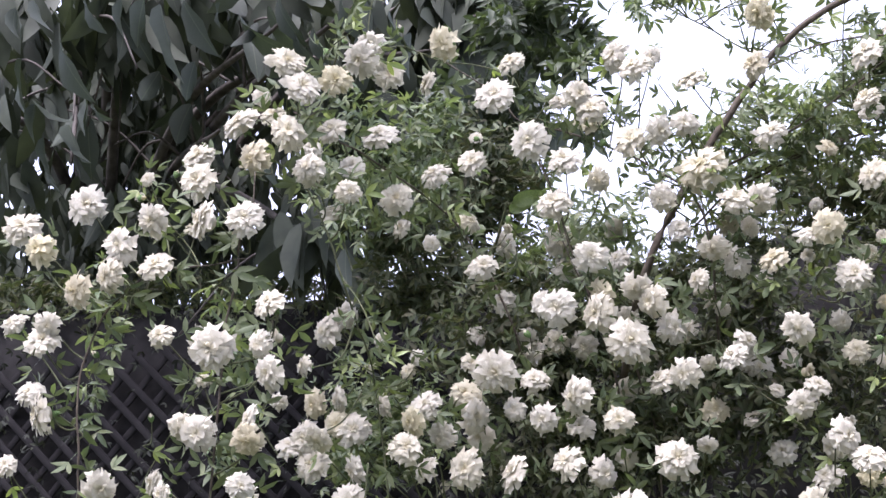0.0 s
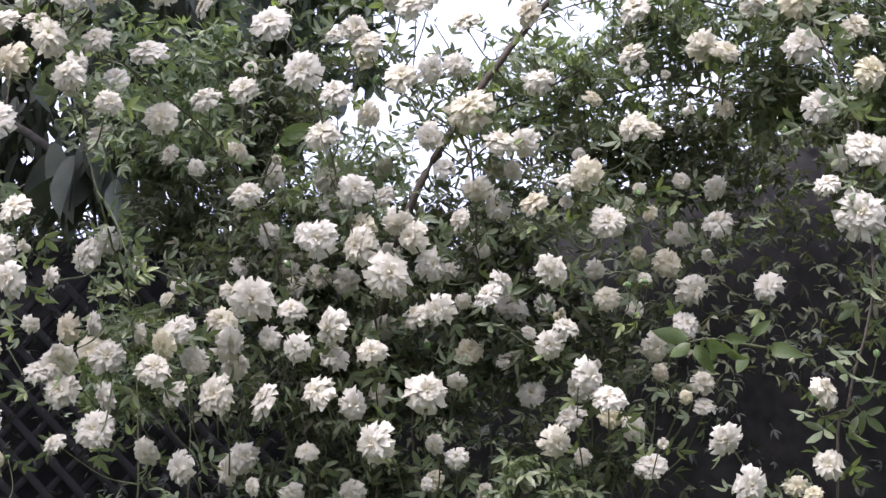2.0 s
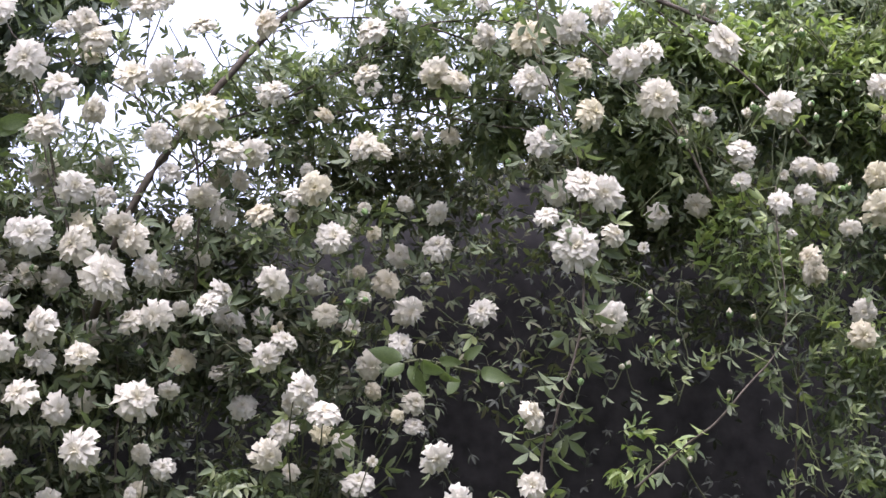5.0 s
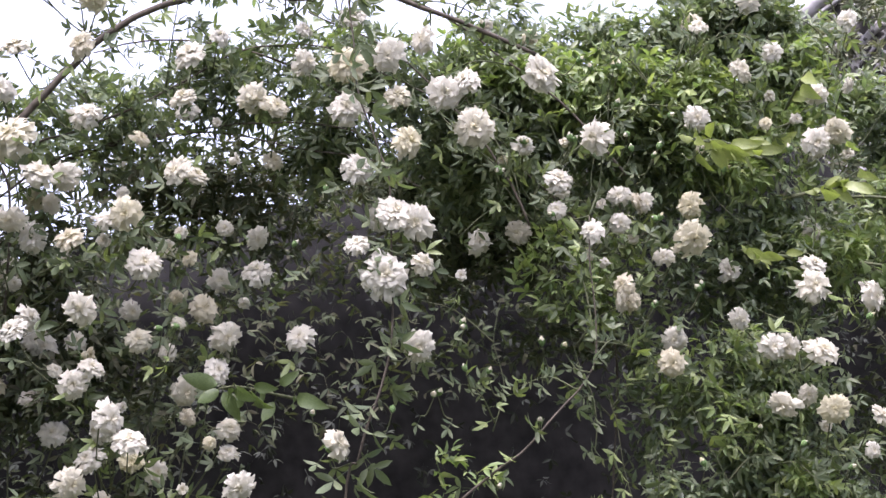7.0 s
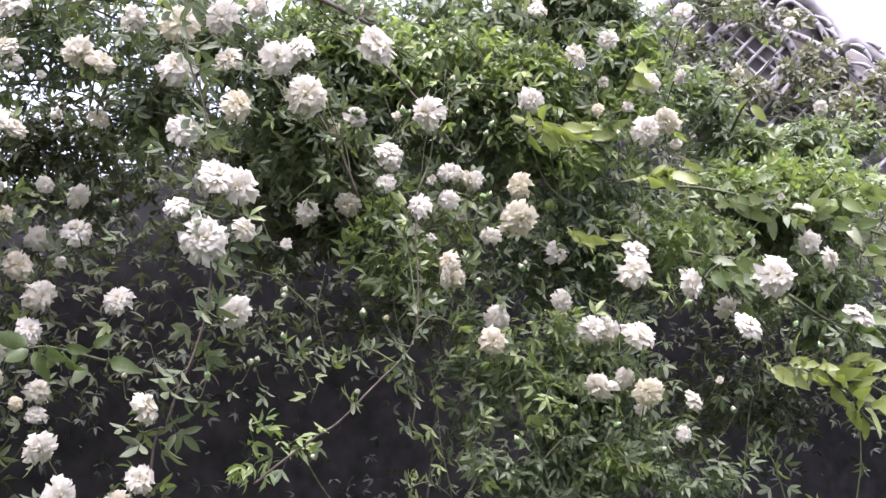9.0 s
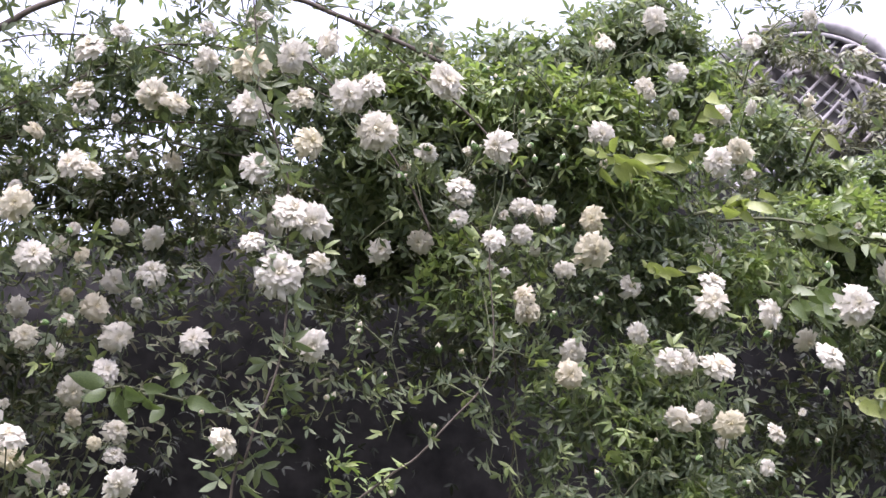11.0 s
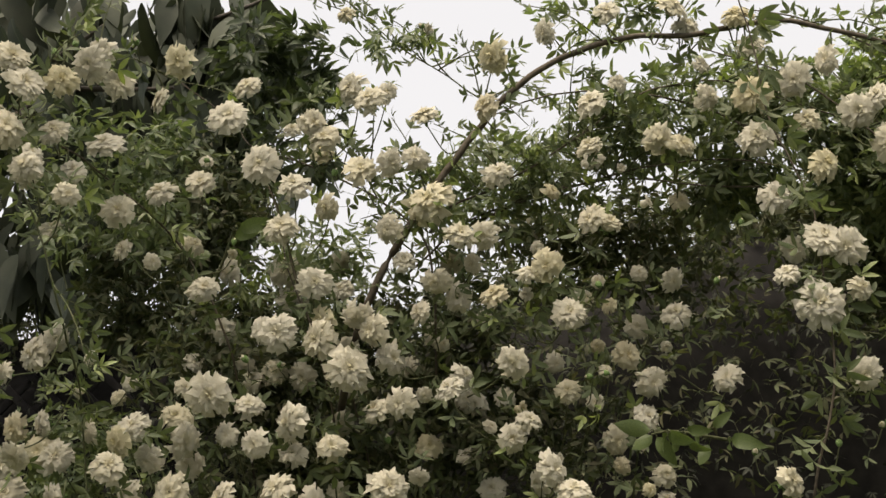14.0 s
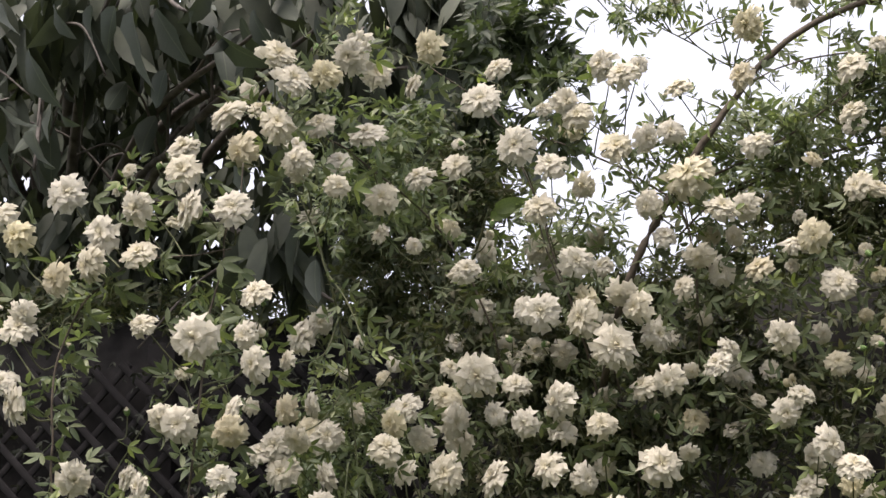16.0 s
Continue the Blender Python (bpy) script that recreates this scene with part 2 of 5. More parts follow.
# ---- flowers ----
def rose_mesh(seed, fullness=1.0, openness=1.0):
    """A double rose of about unit radius that faces +z: overlapping notched petals laid in whorls on a low dome."""
    rng = np.random.default_rng(seed)
    V, Fc = [(0.0, 0.0, -0.12)], []
    high = 0.5 + 0.25 * rng.random()

    def at_dome(theta, a, q):
        return np.array([q * math.sin(theta) * math.cos(a), q * math.sin(theta) * math.sin(a), q * high * math.cos(theta) - 0.05])

    whorls = [(11, 1.8, 1.03, 0.235), (12, 1.56, 1.03, 0.215), (12, 1.28, 1.01, 0.2), (11, 1.0, 1.0, 0.185), (9, 0.74, 0.98, 0.175), (7, 0.47, 0.96, 0.165), (4, 0.2, 0.94, 0.145)]
    s = (0.0, 0.35, 0.65, 0.88, 1.0)
    lean = rng.random() * 6.28
    for wi, (cnt, polar, reach, width) in enumerate(whorls):
        cnt = max(3, int(round(cnt * fullness)))
        for i in range(cnt):
            a = 2 * math.pi * (i + 0.37 * wi) / cnt + rng.normal() * 0.22
            tip = polar * openness * (1 + 0.09 * math.cos(a - lean)) + rng.normal() * 0.11
            root = max(0.02, tip - 0.62 - 0.12 * rng.random())
            out = reach * (1 + rng.normal() * 0.075)
            wd = width * (1 + rng.normal() * 0.17)
            tw, notch, curl = rng.normal() * 0.1, 0.13 * rng.random(), 0.03 + 0.08 * rng.random()
            at = len(V)
            for r, y in enumerate(s):
                theta = root + (tip - root) * y
                q = 0.62 + (out - 0.62) * y ** 0.9
                half = wd * (0.45, 0.78, 1.0, 1.0, 0.72)[r]
                sd = np.array([-math.sin(a), math.cos(a), 0])
                for j in (-1, 0, 1):
                    back = (notch if j == 0 and r == 4 else 0.0) + 0.035 * abs(j) * (r == 4)
                    p = at_dome(theta - back, a, q + (curl * j * j * (1 if r < 4 else -0.4) + tw * j) * y + rng.normal() * 0.012 * (r > 1))
                    V.append(p + sd * j * half)
            for j in range(2):
                Fc.append((0, at + j, at + j + 1))
            for r in range(4):
                for j in range(2):
                    b = at + r * 3 + j
                    Fc.append((b, b + 3, b + 4, b + 1))
    # the packed inner petals, one lumpy dome below the whorls
    rings, around = 7, 16
    at = len(V)
    for r in range(rings + 1):
        th = max(0.01, math.pi * r / rings)
        for k in range(around):
            a = 2 * math.pi * k / around
            V.append(at_dome(th * min(1.0, openness), a, 0.7 * (1 + rng.normal() * 0.05)) if th < 1.7 else np.array([0.5 * math.sin(th) * math.cos(a), 0.5 * math.sin(th) * math.sin(a), -0.1 + 0.34 * math.cos(th)]))
    for k in range(around):
        Fc.append((0, at + rings * around + k, at + rings * around + (k + 1) % around))
    for r in range(rings):
        for k in range(around):
            b, e = at + r * around, (k + 1) % around
            Fc.append((b + k, b + around + k, b + around + e, b + e))
    me = bpy.data.meshes.new("bloom")
    me.from_pydata([tuple(v) for v in V], [], Fc)
    me.polygons.foreach_set("use_smooth", np.full(len(Fc), True))
    me.materials.append(PETAL)
    return me


BLOOMS = [rose_mesh(11 + i, (1.0, 0.9, 1.0, 0.85, 1.0, 0.95, 1.0, 0.8)[i], (1.0, 1.04, 0.9, 1.08, 0.96, 1.0, 0.85, 1.05)[i]) for i in range(8)]
HALF_OPEN = [rose_mesh(41 + i, 0.7, 0.45) for i in range(2)]


def bud_mesh(seed):
    """A closed bud, tip up, one unit high: petal cone in a green calyx."""
    rng = np.random.default_rng(seed)
    bm = bmesh.new()
    prof = [(0.0, 0.02), (0.12, 0.30), (0.35, 0.40), (0.6, 0.33), (0.85, 0.15), (1.0, 0.02)]
    rings = []
    for z, r in prof:
        rings.append([bm.verts.new((math.cos(a + z) * r * (1 + 0.12 * math.sin(3 * a)), math.sin(a + z) * r * (1 + 0.12 * math.sin(3 * a)), z)) for a in (2 * math.pi * k / 10 for k in range(10))])
    for a, b in zip(rings, rings[1:]):
        for k in range(10):
            bm.faces.new((a[k], a[(k + 1) % 10], b[(k + 1) % 10], b[k]))
    me = bpy.data.meshes.new("bud")
    bm.to_mesh(me)
    bm.free()
    for p in me.polygons:
        p.use_smooth = True
    me.materials.append(PETAL)
    return me


def cup_mesh():
    """The green sepals that still wrap the lower part of a bud one unit high."""
    bm = bmesh.new()
    rings = []
    for z, r in ((-0.12, 0.08), (-0.04, 0.2), (0.12, 0.35), (0.34, 0.45), (0.52, 0.44)):
        rings.append([bm.verts.new((math.cos(a) * r, math.sin(a) * r, z + (0.2 * (k % 2) if z > 0.5 else 0))) for k, a in ((k, 2 * math.pi * k / 10) for k in range(10))])
    for a, b in zip(rings, rings[1:]):
        for k in range(10):
            bm.faces.new((a[k], a[(k + 1) % 10], b[(k + 1) % 10], b[k]))
    bm.faces.new(rings[0][::-1])
    me = bpy.data.meshes.new("calyx")
    bm.to_mesh(me)
    bm.free()
    me.materials.append(SEPAL)
    return me


def calyx_mesh():
    """Five sepals and a hip below a flower, for a flower of unit radius."""
    bm = bmesh.new()
    tube(bm, [Vector((0, 0, -0.75)), Vector((0, 0, -0.62)), Vector((0, 0, -0.5)), Vector((0, 0, -0.4))], 0.09, 0.17, 7)
    for k in range(5):
        a = 2 * math.pi * k / 5
        o, sd = Vector((math.cos(a), math.sin(a), 0)), Vector((-math.sin(a), math.cos(a), 0))
        row = []
        for y, w in ((0.1, 0.1), (0.3, 0.12), (0.55, 0.03)):
            row.append([bm.verts.new(o * y + sd * w * e + Vector((0, 0, -0.42 - 0.25 * y * y))) for e in (-1, 1)])
        for p, q in zip(row, row[1:]):
            bm.faces.new((p[0], p[1], q[1], q[0]))
    me = bpy.data.meshes.new("calyx")
    bm.to_mesh(me)
    bm.free()
    me.materials.append(SEPAL)
    return me


BUDS = [bud_mesh(3), bud_mesh(4)]
CALYX = calyx_mesh()
CUP = cup_mesh()


def leaf_part_meshes(count, mat, pairs, name="leaf"):
    """Single rose leaves of about 1 m length scale, pointing along +x."""
    return [compound_leaves(np.zeros((1, 3)), np.array([[1.0, 0.0, -0.15 - 0.1 * i]]), np.array([1.0]), mat, name, pairs, 0.9 + 0.1 * i) for i in range(count)]


LEAVES = leaf_part_meshes(3, LEAF_CANE, 1) + leaf_part_meshes(3, LEAF_CANE, 2)
YOUNG = leaf_part_meshes(2, LEAF_YOUNG, 1) + leaf_part_meshes(1, LEAF_YOUNG, 2)


def turn_to(way, spin=0.0, axis="Z"):
    """A rotation that brings the axis to the given way."""
    return Vector(way).to_track_quat(axis, "Y").to_matrix().to_4x4() @ Matrix.Rotation(spin, 4, axis)


def nearest(line, p):
    """Where on the cane a side stalk to p starts: stalks rise from it at a slant."""
    def cost(q):
        flat = math.hypot(q.x - p.x, q.y - p.y)
        return (q - p).length + 0.8 * abs((p.z - q.z) - 0.9 * flat)
    return min(line, key=cost)


rose_rng = random.Random(5)


def climbing_rose(radius, points, flowers, buds, leaf_step=0.05, young=0.12, twigs=0, leaf_size=1.0, label="long climbing rose cane with white double blooms"):
    """One cane of the climbing rose: cane, blooms on their stalks, buds, leaves."""
    R = rose_rng
    root = tagged(new("climbing_rose"), label, "rose", "canes of the climbing rose")
    line = smooth_path(points)
    base = line[-1] if line[-1].z < line[0].z else line[0]
    root.matrix_basis = Matrix.Translation(base)
    inv = Matrix.Translation(-base)
    line = [p + 0.011 * min(1.0, max(0.12, (2.1 - p.z) / 0.3)) * noise.noise_vector(p * 5) + 0.0025 * noise.noise_vector(p * 23) for p in line]
    rel = [p - base for p in line]
    bm = bmesh.new()
    radius *= 0.85 if radius < 0.004 else 1.0
    thick_end = radius if line[0].z < line[-1].z else radius * 0.5
    tube(bm, rel, thick_end, radius * 1.5 - thick_end, 7)
    part("cane", bm, CANE if radius > 0.0018 else STEM, root)
    spots, joints = [], []
    for fx, fy, fz, size in flowers:
        c = Vector((fx, fy, fz))
        r = size / 2
        tilt = 0.5 if size > 0.052 else 1.0
        face = Vector((R.gauss(0, 0.55) * tilt, -1.0, R.gauss(0.1, 0.45) * tilt)).normalized()
        small = size < 0.03
        me = R.choice(BLOOMS) if not small else R.choice(HALF_OPEN + BLOOMS[:2])
        k = r * (1.04 + R.gauss(0, 0.03))
        m = Matrix.Translation(c - base) @ turn_to(face, R.uniform(0, 6.28)) @ Matrix.Diagonal((k, k * max(R.uniform(0.82, 1.02), 0.95 if size > 0.052 else 0.0), k * R.uniform(0.9, 1.2), 1))
        bloom = put("bloom", me, root, m)
        put("calyx", CALYX, bloom)
        back = c - face * r * 0.7
        foot = nearest(line, c)
        if (foot - c).length > 0.15:
            foot = c + (foot - c).normalized() * 0.11 + Vector((0, 0.04, -0.03))
        mid = back.lerp(foot, 0.45) - face * r * 0.6 + Vector((0, 0.01, -0.012))
        bm = bmesh.new()
        tube(bm, [p - base for p in smooth_path([back, mid, foot], 4)], 0.0009, 0.0014, 5)
        part("stalk", bm, STEM, root)
        spots.append((c, r, face))
    for bx, by, bz in buds:
        c = Vector((bx, by, bz))
        way = Vector((R.gauss(0, 0.5), R.gauss(-0.3, 0.4), R.gauss(0.5, 0.5))).normalized()
        k = R.uniform(0.011, 0.015)
        bud = put("bud", R.choice(BUDS), root, Matrix.Translation(c - base) @ turn_to(way) @ Matrix.Diagonal((k * 0.8, k * 0.8, k, 1)))
        put("calyx", CUP, bud)
        foot = nearest(line, c)
        if (foot - c).length > 0.06:
            foot = c + (foot - c).normalized() * 0.03 + Vector((0, 0.02, -0.012))
        bm = bmesh.new()
        tube(bm, [p - base for p in smooth_path([c - way * k * 0.1, c.lerp(foot, 0.5) + Vector((0, 0.01, -0.01)), foot], 4)], 0.0007, 0.0011, 5)
        part("stalk", bm, STEM, root)
        joints.append(foot)

    def leaf(p, way, size):
        me = R.choice(YOUNG if R.random() < young else LEAVES)
        m = Matrix.Translation(p - base) @ turn_to(way, R.uniform(-0.6, 0.6), "X") @ Matrix.Diagonal((size, size, size, 1))
        put("leaf", me, root, m)

    for c, r, face in spots:
        for _ in range(R.choice((1, 2, 2, 3))):
            a = R.uniform(0, 6.28)
            way = Vector((math.cos(a), R.uniform(-0.3, 0.5), math.sin(a) - 0.25))
            leaf(c - face * r * 0.8 + way * r * 0.3, way, R.uniform(0.017, 0.026))
    for p in joints:
        a = R.uniform(0, 6.28)
        leaf(p, Vector((math.cos(a), R.uniform(-0.5, 0.4), 0.7 * math.sin(a) - 0.4)), R.uniform(0.015, 0.022))
    run = 0.0
    for a, b in zip(line, line[1:]):
        run += (b - a).length
        if run > leaf_step and 1.6 < b.z < 2.75:
            run = R.uniform(-0.02, 0.01)
            for _ in range(R.choice((1, 1, 2))):
                x = R.uniform(0, 6.28)
                leaf(b, Vector((math.cos(x), R.uniform(-0.8, 0.3), 0.7 * math.sin(x) - 0.2 - 0.8 * (leaf_size > 1))), R.uniform(0.015, 0.023) * leaf_size)
    for _ in range(twigs):
        b = line[R.randrange(int(len(line) * 0.2), len(line))]
        way = Vector((R.uniform(-1, 1), R.uniform(-0.5, 0.4), R.uniform(-0.3, 1.0))).normalized() * R.uniform(0.06, 0.15)
        shoot = smooth_path([b, b + way * 0.5 + Vector((0, 0, 0.012)), b + way + Vector((0, 0, -0.008))], 4)
        bm = bmesh.new()
        tube(bm, [p - base for p in shoot], 0.0014, 0.0007, 5)
        part("twig", bm, STEM, root)
        for p in shoot[2:]:
            x = R.uniform(0, 6.28)
            leaf(p, way.normalized() * 0.6 + Vector((math.cos(x), R.uniform(-0.6, 0.3), 0.8 * math.sin(x))), R.uniform(0.013, 0.021))
    return root


def thicket(label, mat, blobs, size=0.0195, category="foliage", name="rose_foliage", pairs=1):
    """Dense leaves that nobody could count: blobs of centre, radii and number of leaves."""
    P, D = [], []
    for x, y, z, rx, ry, rz, count in blobs:
        q = unit(count) * np.random.rand(count, 1) ** 0.45
        # leaves gather on twigs: pull each towards one of a few twig lines
        twigs = unit(max(3, count // 14))
        pick = np.random.randint(0, len(twigs), count)
        t = twigs[pick] * np.random.rand(len(twigs), 1)[pick] ** 0.45
        step = np.random.rand(count, 1)
        way = unit(len(twigs))[pick]
        q = 0.25 * q + 0.75 * (t + way * (step - 0.5) * 0.5)
        P.append(np.array([x, y, z]) + q * np.array([rx, ry, rz]))
        d = way + 0.9 * unit(count) + np.array([0, -0.35, -0.2])
        D.append(d)
    P, D = np.concatenate(P), np.concatenate(D)
    me = compound_leaves(P, D, size * (0.65 + 0.6 * np.random.rand(len(P))), mat, name, pairs)
    return tagged(new(name, me), label, category, kind="stuff")


# ---- large structure ----
bm = bmesh.new()
half, cells = 400.0, 40
grid = bmesh.ops.create_grid(bm, x_segments=cells, y_segments=cells, size=half)
for v in bm.verts:
    v.co.z = 0.04 * noise.noise(v.co * 0.05)
tagged(part("ground", bm, SOIL), "grassy soil ground below the roses", "ground", kind="structure")


# unseen wall added behind the viewer: blocks low sky light, bounces some back
bm = bmesh.new()
bmesh.ops.create_cube(bm, size=1, matrix=Matrix.Translation((0.0, -3.4, 1.75)) @ Matrix.Diagonal((16.0, 0.25, 3.6, 1)))
bmesh.ops.bevel(bm, geom=bm.edges[:], offset=0.02, segments=2, affect="EDGES")
tagged(part("unseen_light_wall", bm, RENDER), "unseen plain pale wall added to shape the light", "wall", kind="structure")


# ---- the hedge in the shade behind ----
HEDGE_TOP = [(-2.33, 2.52), (-1.94, 2.5), (-1.5, 2.46), (-1.09, 2.42), (-0.71, 2.42), (-0.51, 2.36), (-0.22, 2.48), (0.08, 2.54), (0.3, 2.6), (0.5, 2.66), (0.64, 2.72), (0.9, 2.84), (1.17, 2.92), (1.36, 2.9), (1.45, 2.72), (1.74, 2.6), (1.99, 2.54), (2.28, 2.54)]


def hedge_top(x):
    return float(np.interp(x, [p[0] for p in HEDGE_TOP], [p[1] for p in HEDGE_TOP]))


def hedge():
    """Core painted near-black for shade, with a skin of leaves; its top follows the growth over it."""
    root = tagged(new("hedge"), "dense hedge behind the roses, deep shade put into its colour", "hedge")
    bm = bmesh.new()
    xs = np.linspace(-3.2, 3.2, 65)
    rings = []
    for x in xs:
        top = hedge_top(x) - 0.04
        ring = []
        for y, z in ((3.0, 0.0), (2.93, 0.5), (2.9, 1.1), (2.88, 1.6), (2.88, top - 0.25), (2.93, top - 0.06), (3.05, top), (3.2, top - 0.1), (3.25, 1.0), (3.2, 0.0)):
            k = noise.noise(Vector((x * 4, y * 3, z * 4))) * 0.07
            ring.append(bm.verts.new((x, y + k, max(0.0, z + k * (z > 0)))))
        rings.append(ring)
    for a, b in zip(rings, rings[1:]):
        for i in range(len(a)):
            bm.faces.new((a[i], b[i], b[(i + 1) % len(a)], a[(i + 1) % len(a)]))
    part("core", bm, SHADE_CORE, root)
    k = 11000
    x = np.random.uniform(-2.8, 2.8, k)
    top = np.array([hedge_top(v) for v in x])
    z = top - np.random.rand(k) ** 2.2 * 0.6
    y = 2.86 - np.random.rand(k) * 0.16 + 0.2 * (z > top - 0.1)
    keep = (x > -0.6) | (z > top - 0.12)
    x, y, z, k = x[keep], y[keep], z[keep], int(keep.sum())
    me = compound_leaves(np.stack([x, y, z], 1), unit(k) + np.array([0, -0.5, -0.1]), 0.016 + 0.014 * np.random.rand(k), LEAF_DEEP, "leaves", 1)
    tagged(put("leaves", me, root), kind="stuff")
    # sparse low leaves with the shade already in their dark colour
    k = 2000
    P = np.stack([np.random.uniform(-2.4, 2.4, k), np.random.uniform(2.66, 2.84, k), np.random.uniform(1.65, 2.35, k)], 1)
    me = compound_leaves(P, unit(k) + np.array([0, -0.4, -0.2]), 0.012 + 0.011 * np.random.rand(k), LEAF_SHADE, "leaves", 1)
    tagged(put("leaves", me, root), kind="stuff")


hedge()


# ---- diagonal lattice fence, near-black like the hedge core ----
def lattice_fence(x0, x1, y, top):
    root = tagged(new("lattice_fence"), "dark diagonal lattice fence behind the roses", "fence")
    root.matrix_basis = Matrix.Translation((x0, y, 0))
    wide = x1 - x0

    def bar(name, a, b, w, t):
        d = b - a
        bm = bmesh.new()
        bmesh.ops.create_cube(bm, size=1, matrix=Matrix.Translation((a + b) / 2) @ d.to_track_quat("X", "Z").to_matrix().to_4x4() @ Matrix.Diagonal((d.length, t, w, 1)))
        bmesh.ops.bevel(bm, geom=bm.edges[:], offset=0.0015, segments=1, affect="EDGES")
        return part(name, bm, TIMBER, root)

    for x in np.arange(0, wide + 0.01, wide / 2):
        bar("post", Vector((x, 0.05, 0)), Vector((x, 0.05, top + 0.05)), 0.07, 0.07)
    for z in (0.9,):
        bar("rail", Vector((0, 0.012, z)), Vector((wide, 0.012, z)), 0.05, 0.03)
    low, high, step = 0.9, top, 0.08
    span = high - low
    for sg, yy in ((1, -0.012), (-1, -0.022)):
        c = -span
        while c < wide:
            a, b = max(0.0, c), min(wide, c + span)
            if b - a > 0.05:
                za, zb = low + (a - c), low + (b - c)
                if sg < 0:
                    za, zb = high - (a - c), high - (b - c)
                bar("slat", Vector((a, yy, za)), Vector((b, yy, zb)), 0.017, 0.006)
            c += step


lattice_fence(-2.6, -0.55, 2.86, 2.28)

# ---- foliage of the roses and what grows through them ----
thicket("dense dark green rose leaves among the blooms", LEAF, [
    (-0.781, 2.000, 2.379, 0.198, 0.120, 0.155, 620), (-0.464, 2.020, 2.209, 0.156, 0.120, 0.130, 420), 
    (-0.954, 2.360, 1.992, 0.203, 0.080, 0.142, 630), (-0.875, 1.600, 1.985, 0.042, 0.040, 0.165, 80), (-1.075, 1.600, 2.03, 0.032, 0.040, 0.17, 60),
    (-0.235, 1.980, 2.310, 0.196, 0.100, 0.111, 240), (-0.117, 2.000, 2.345, 0.172, 0.100, 0.090, 420), (0.002, 1.960, 2.582, 0.143, 0.050, 0.029, 90), (0.478, 2.020, 2.553, 0.148, 0.060, 0.030, 170), (-0.317, 2.000, 2.593, 0.077, 0.050, 0.039, 45), (-0.486, 2.030, 1.704, 0.131, 0.060, 0.052, 70), (-0.182, 1.970, 1.720, 0.102, 0.060, 0.068, 130), (-0.679, 2.000, 1.706, 0.086, 0.060, 0.052, 70)])
thicket("dense green rose leaves below the arching canes", LEAF, [
    (0.062, 2.000, 2.428, 0.172, 0.100, 0.095, 588), (0.244, 2.020, 2.453, 0.148, 0.100, 0.113, 770), 
    (0.423, 2.050, 2.365, 0.176, 0.100, 0.159, 1260), (0.517, 2.060, 2.457, 0.204, 0.120, 0.106, 1819), (0.767, 2.080, 2.393, 0.224, 0.140, 0.179, 2300), (0.974, 2.080, 2.523, 0.116, 0.120, 0.134, 1260),
    (0.918, 2.080, 2.178, 0.250, 0.140, 0.179, 1500), (0.929, 2.020, 1.816, 0.165, 0.070, 0.048, 380), (1.156, 2.150, 2.485, 0.083, 0.080, 0.083, 420), (1.244, 2.150, 2.406, 0.083, 0.080, 0.055, 380), (1.424, 2.150, 2.343, 0.139, 0.080, 0.037, 340), (0.896, 2.030, 1.939, 0.175, 0.100, 0.148, 900), (0.76, 2.03, 1.79, 0.12, 0.07, 0.07, 130), (0.9, 2.03, 1.76, 0.16, 0.07, 0.07, 220), (1.05, 2.03, 1.80, 0.12, 0.07, 0.09, 170), (0.72, 2.04, 1.93, 0.1, 0.07, 0.12, 150), (1.347, 2.100, 2.117, 0.181, 0.100, 0.108, 840),
    (1.329, 2.150, 2.295, 0.231, 0.140, 0.102, 1680), (0.492, 2.100, 2.320, 0.181, 0.100, 0.135, 979), (0.751, 2.100, 2.572, 0.253, 0.100, 0.045, 1120), (0.200, 2.100, 2.344, 0.090, 0.080, 0.054, 420), (1.281, 2.2, 2.416, 0.1, 0.08, 0.05, 300), (1.398, 2.2, 2.435, 0.1, 0.08, 0.05, 300), (1.471, 2.2, 2.463, 0.1, 0.08, 0.05, 300), (0.911, 2.050, 2.620, 0.115, 0.100, 0.079, 700), (0.805, 2.1, 2.610, 0.06, 0.08, 0.05, 160), (0.920, 2.15, 2.663, 0.1, 0.1, 0.08, 420)])
thicket("fresh light green leaves in the rose", LEAF_YOUNG, [
    (1.276, 2.050, 2.303, 0.229, 0.140, 0.071, 700), (0.837, 1.990, 2.320, 0.188, 0.080, 0.128, 420), (0.837, 1.970, 1.943, 0.161, 0.060, 0.136, 150), (0.909, 1.970, 1.810, 0.144, 0.050, 0.042, 50), (0.385, 1.870, 1.798, 0.105, 0.060, 0.048, 34), (0.689, 1.980, 2.417, 0.238, 0.060, 0.111, 800), (0.964, 1.980, 2.451, 0.102, 0.060, 0.119, 220), (0.503, 1.990, 2.456, 0.154, 0.060, 0.068, 250), (0.599, 1.970, 2.122, 0.136, 0.050, 0.119, 224), (1.062, 1.990, 2.167, 0.171, 0.060, 0.103, 224)])
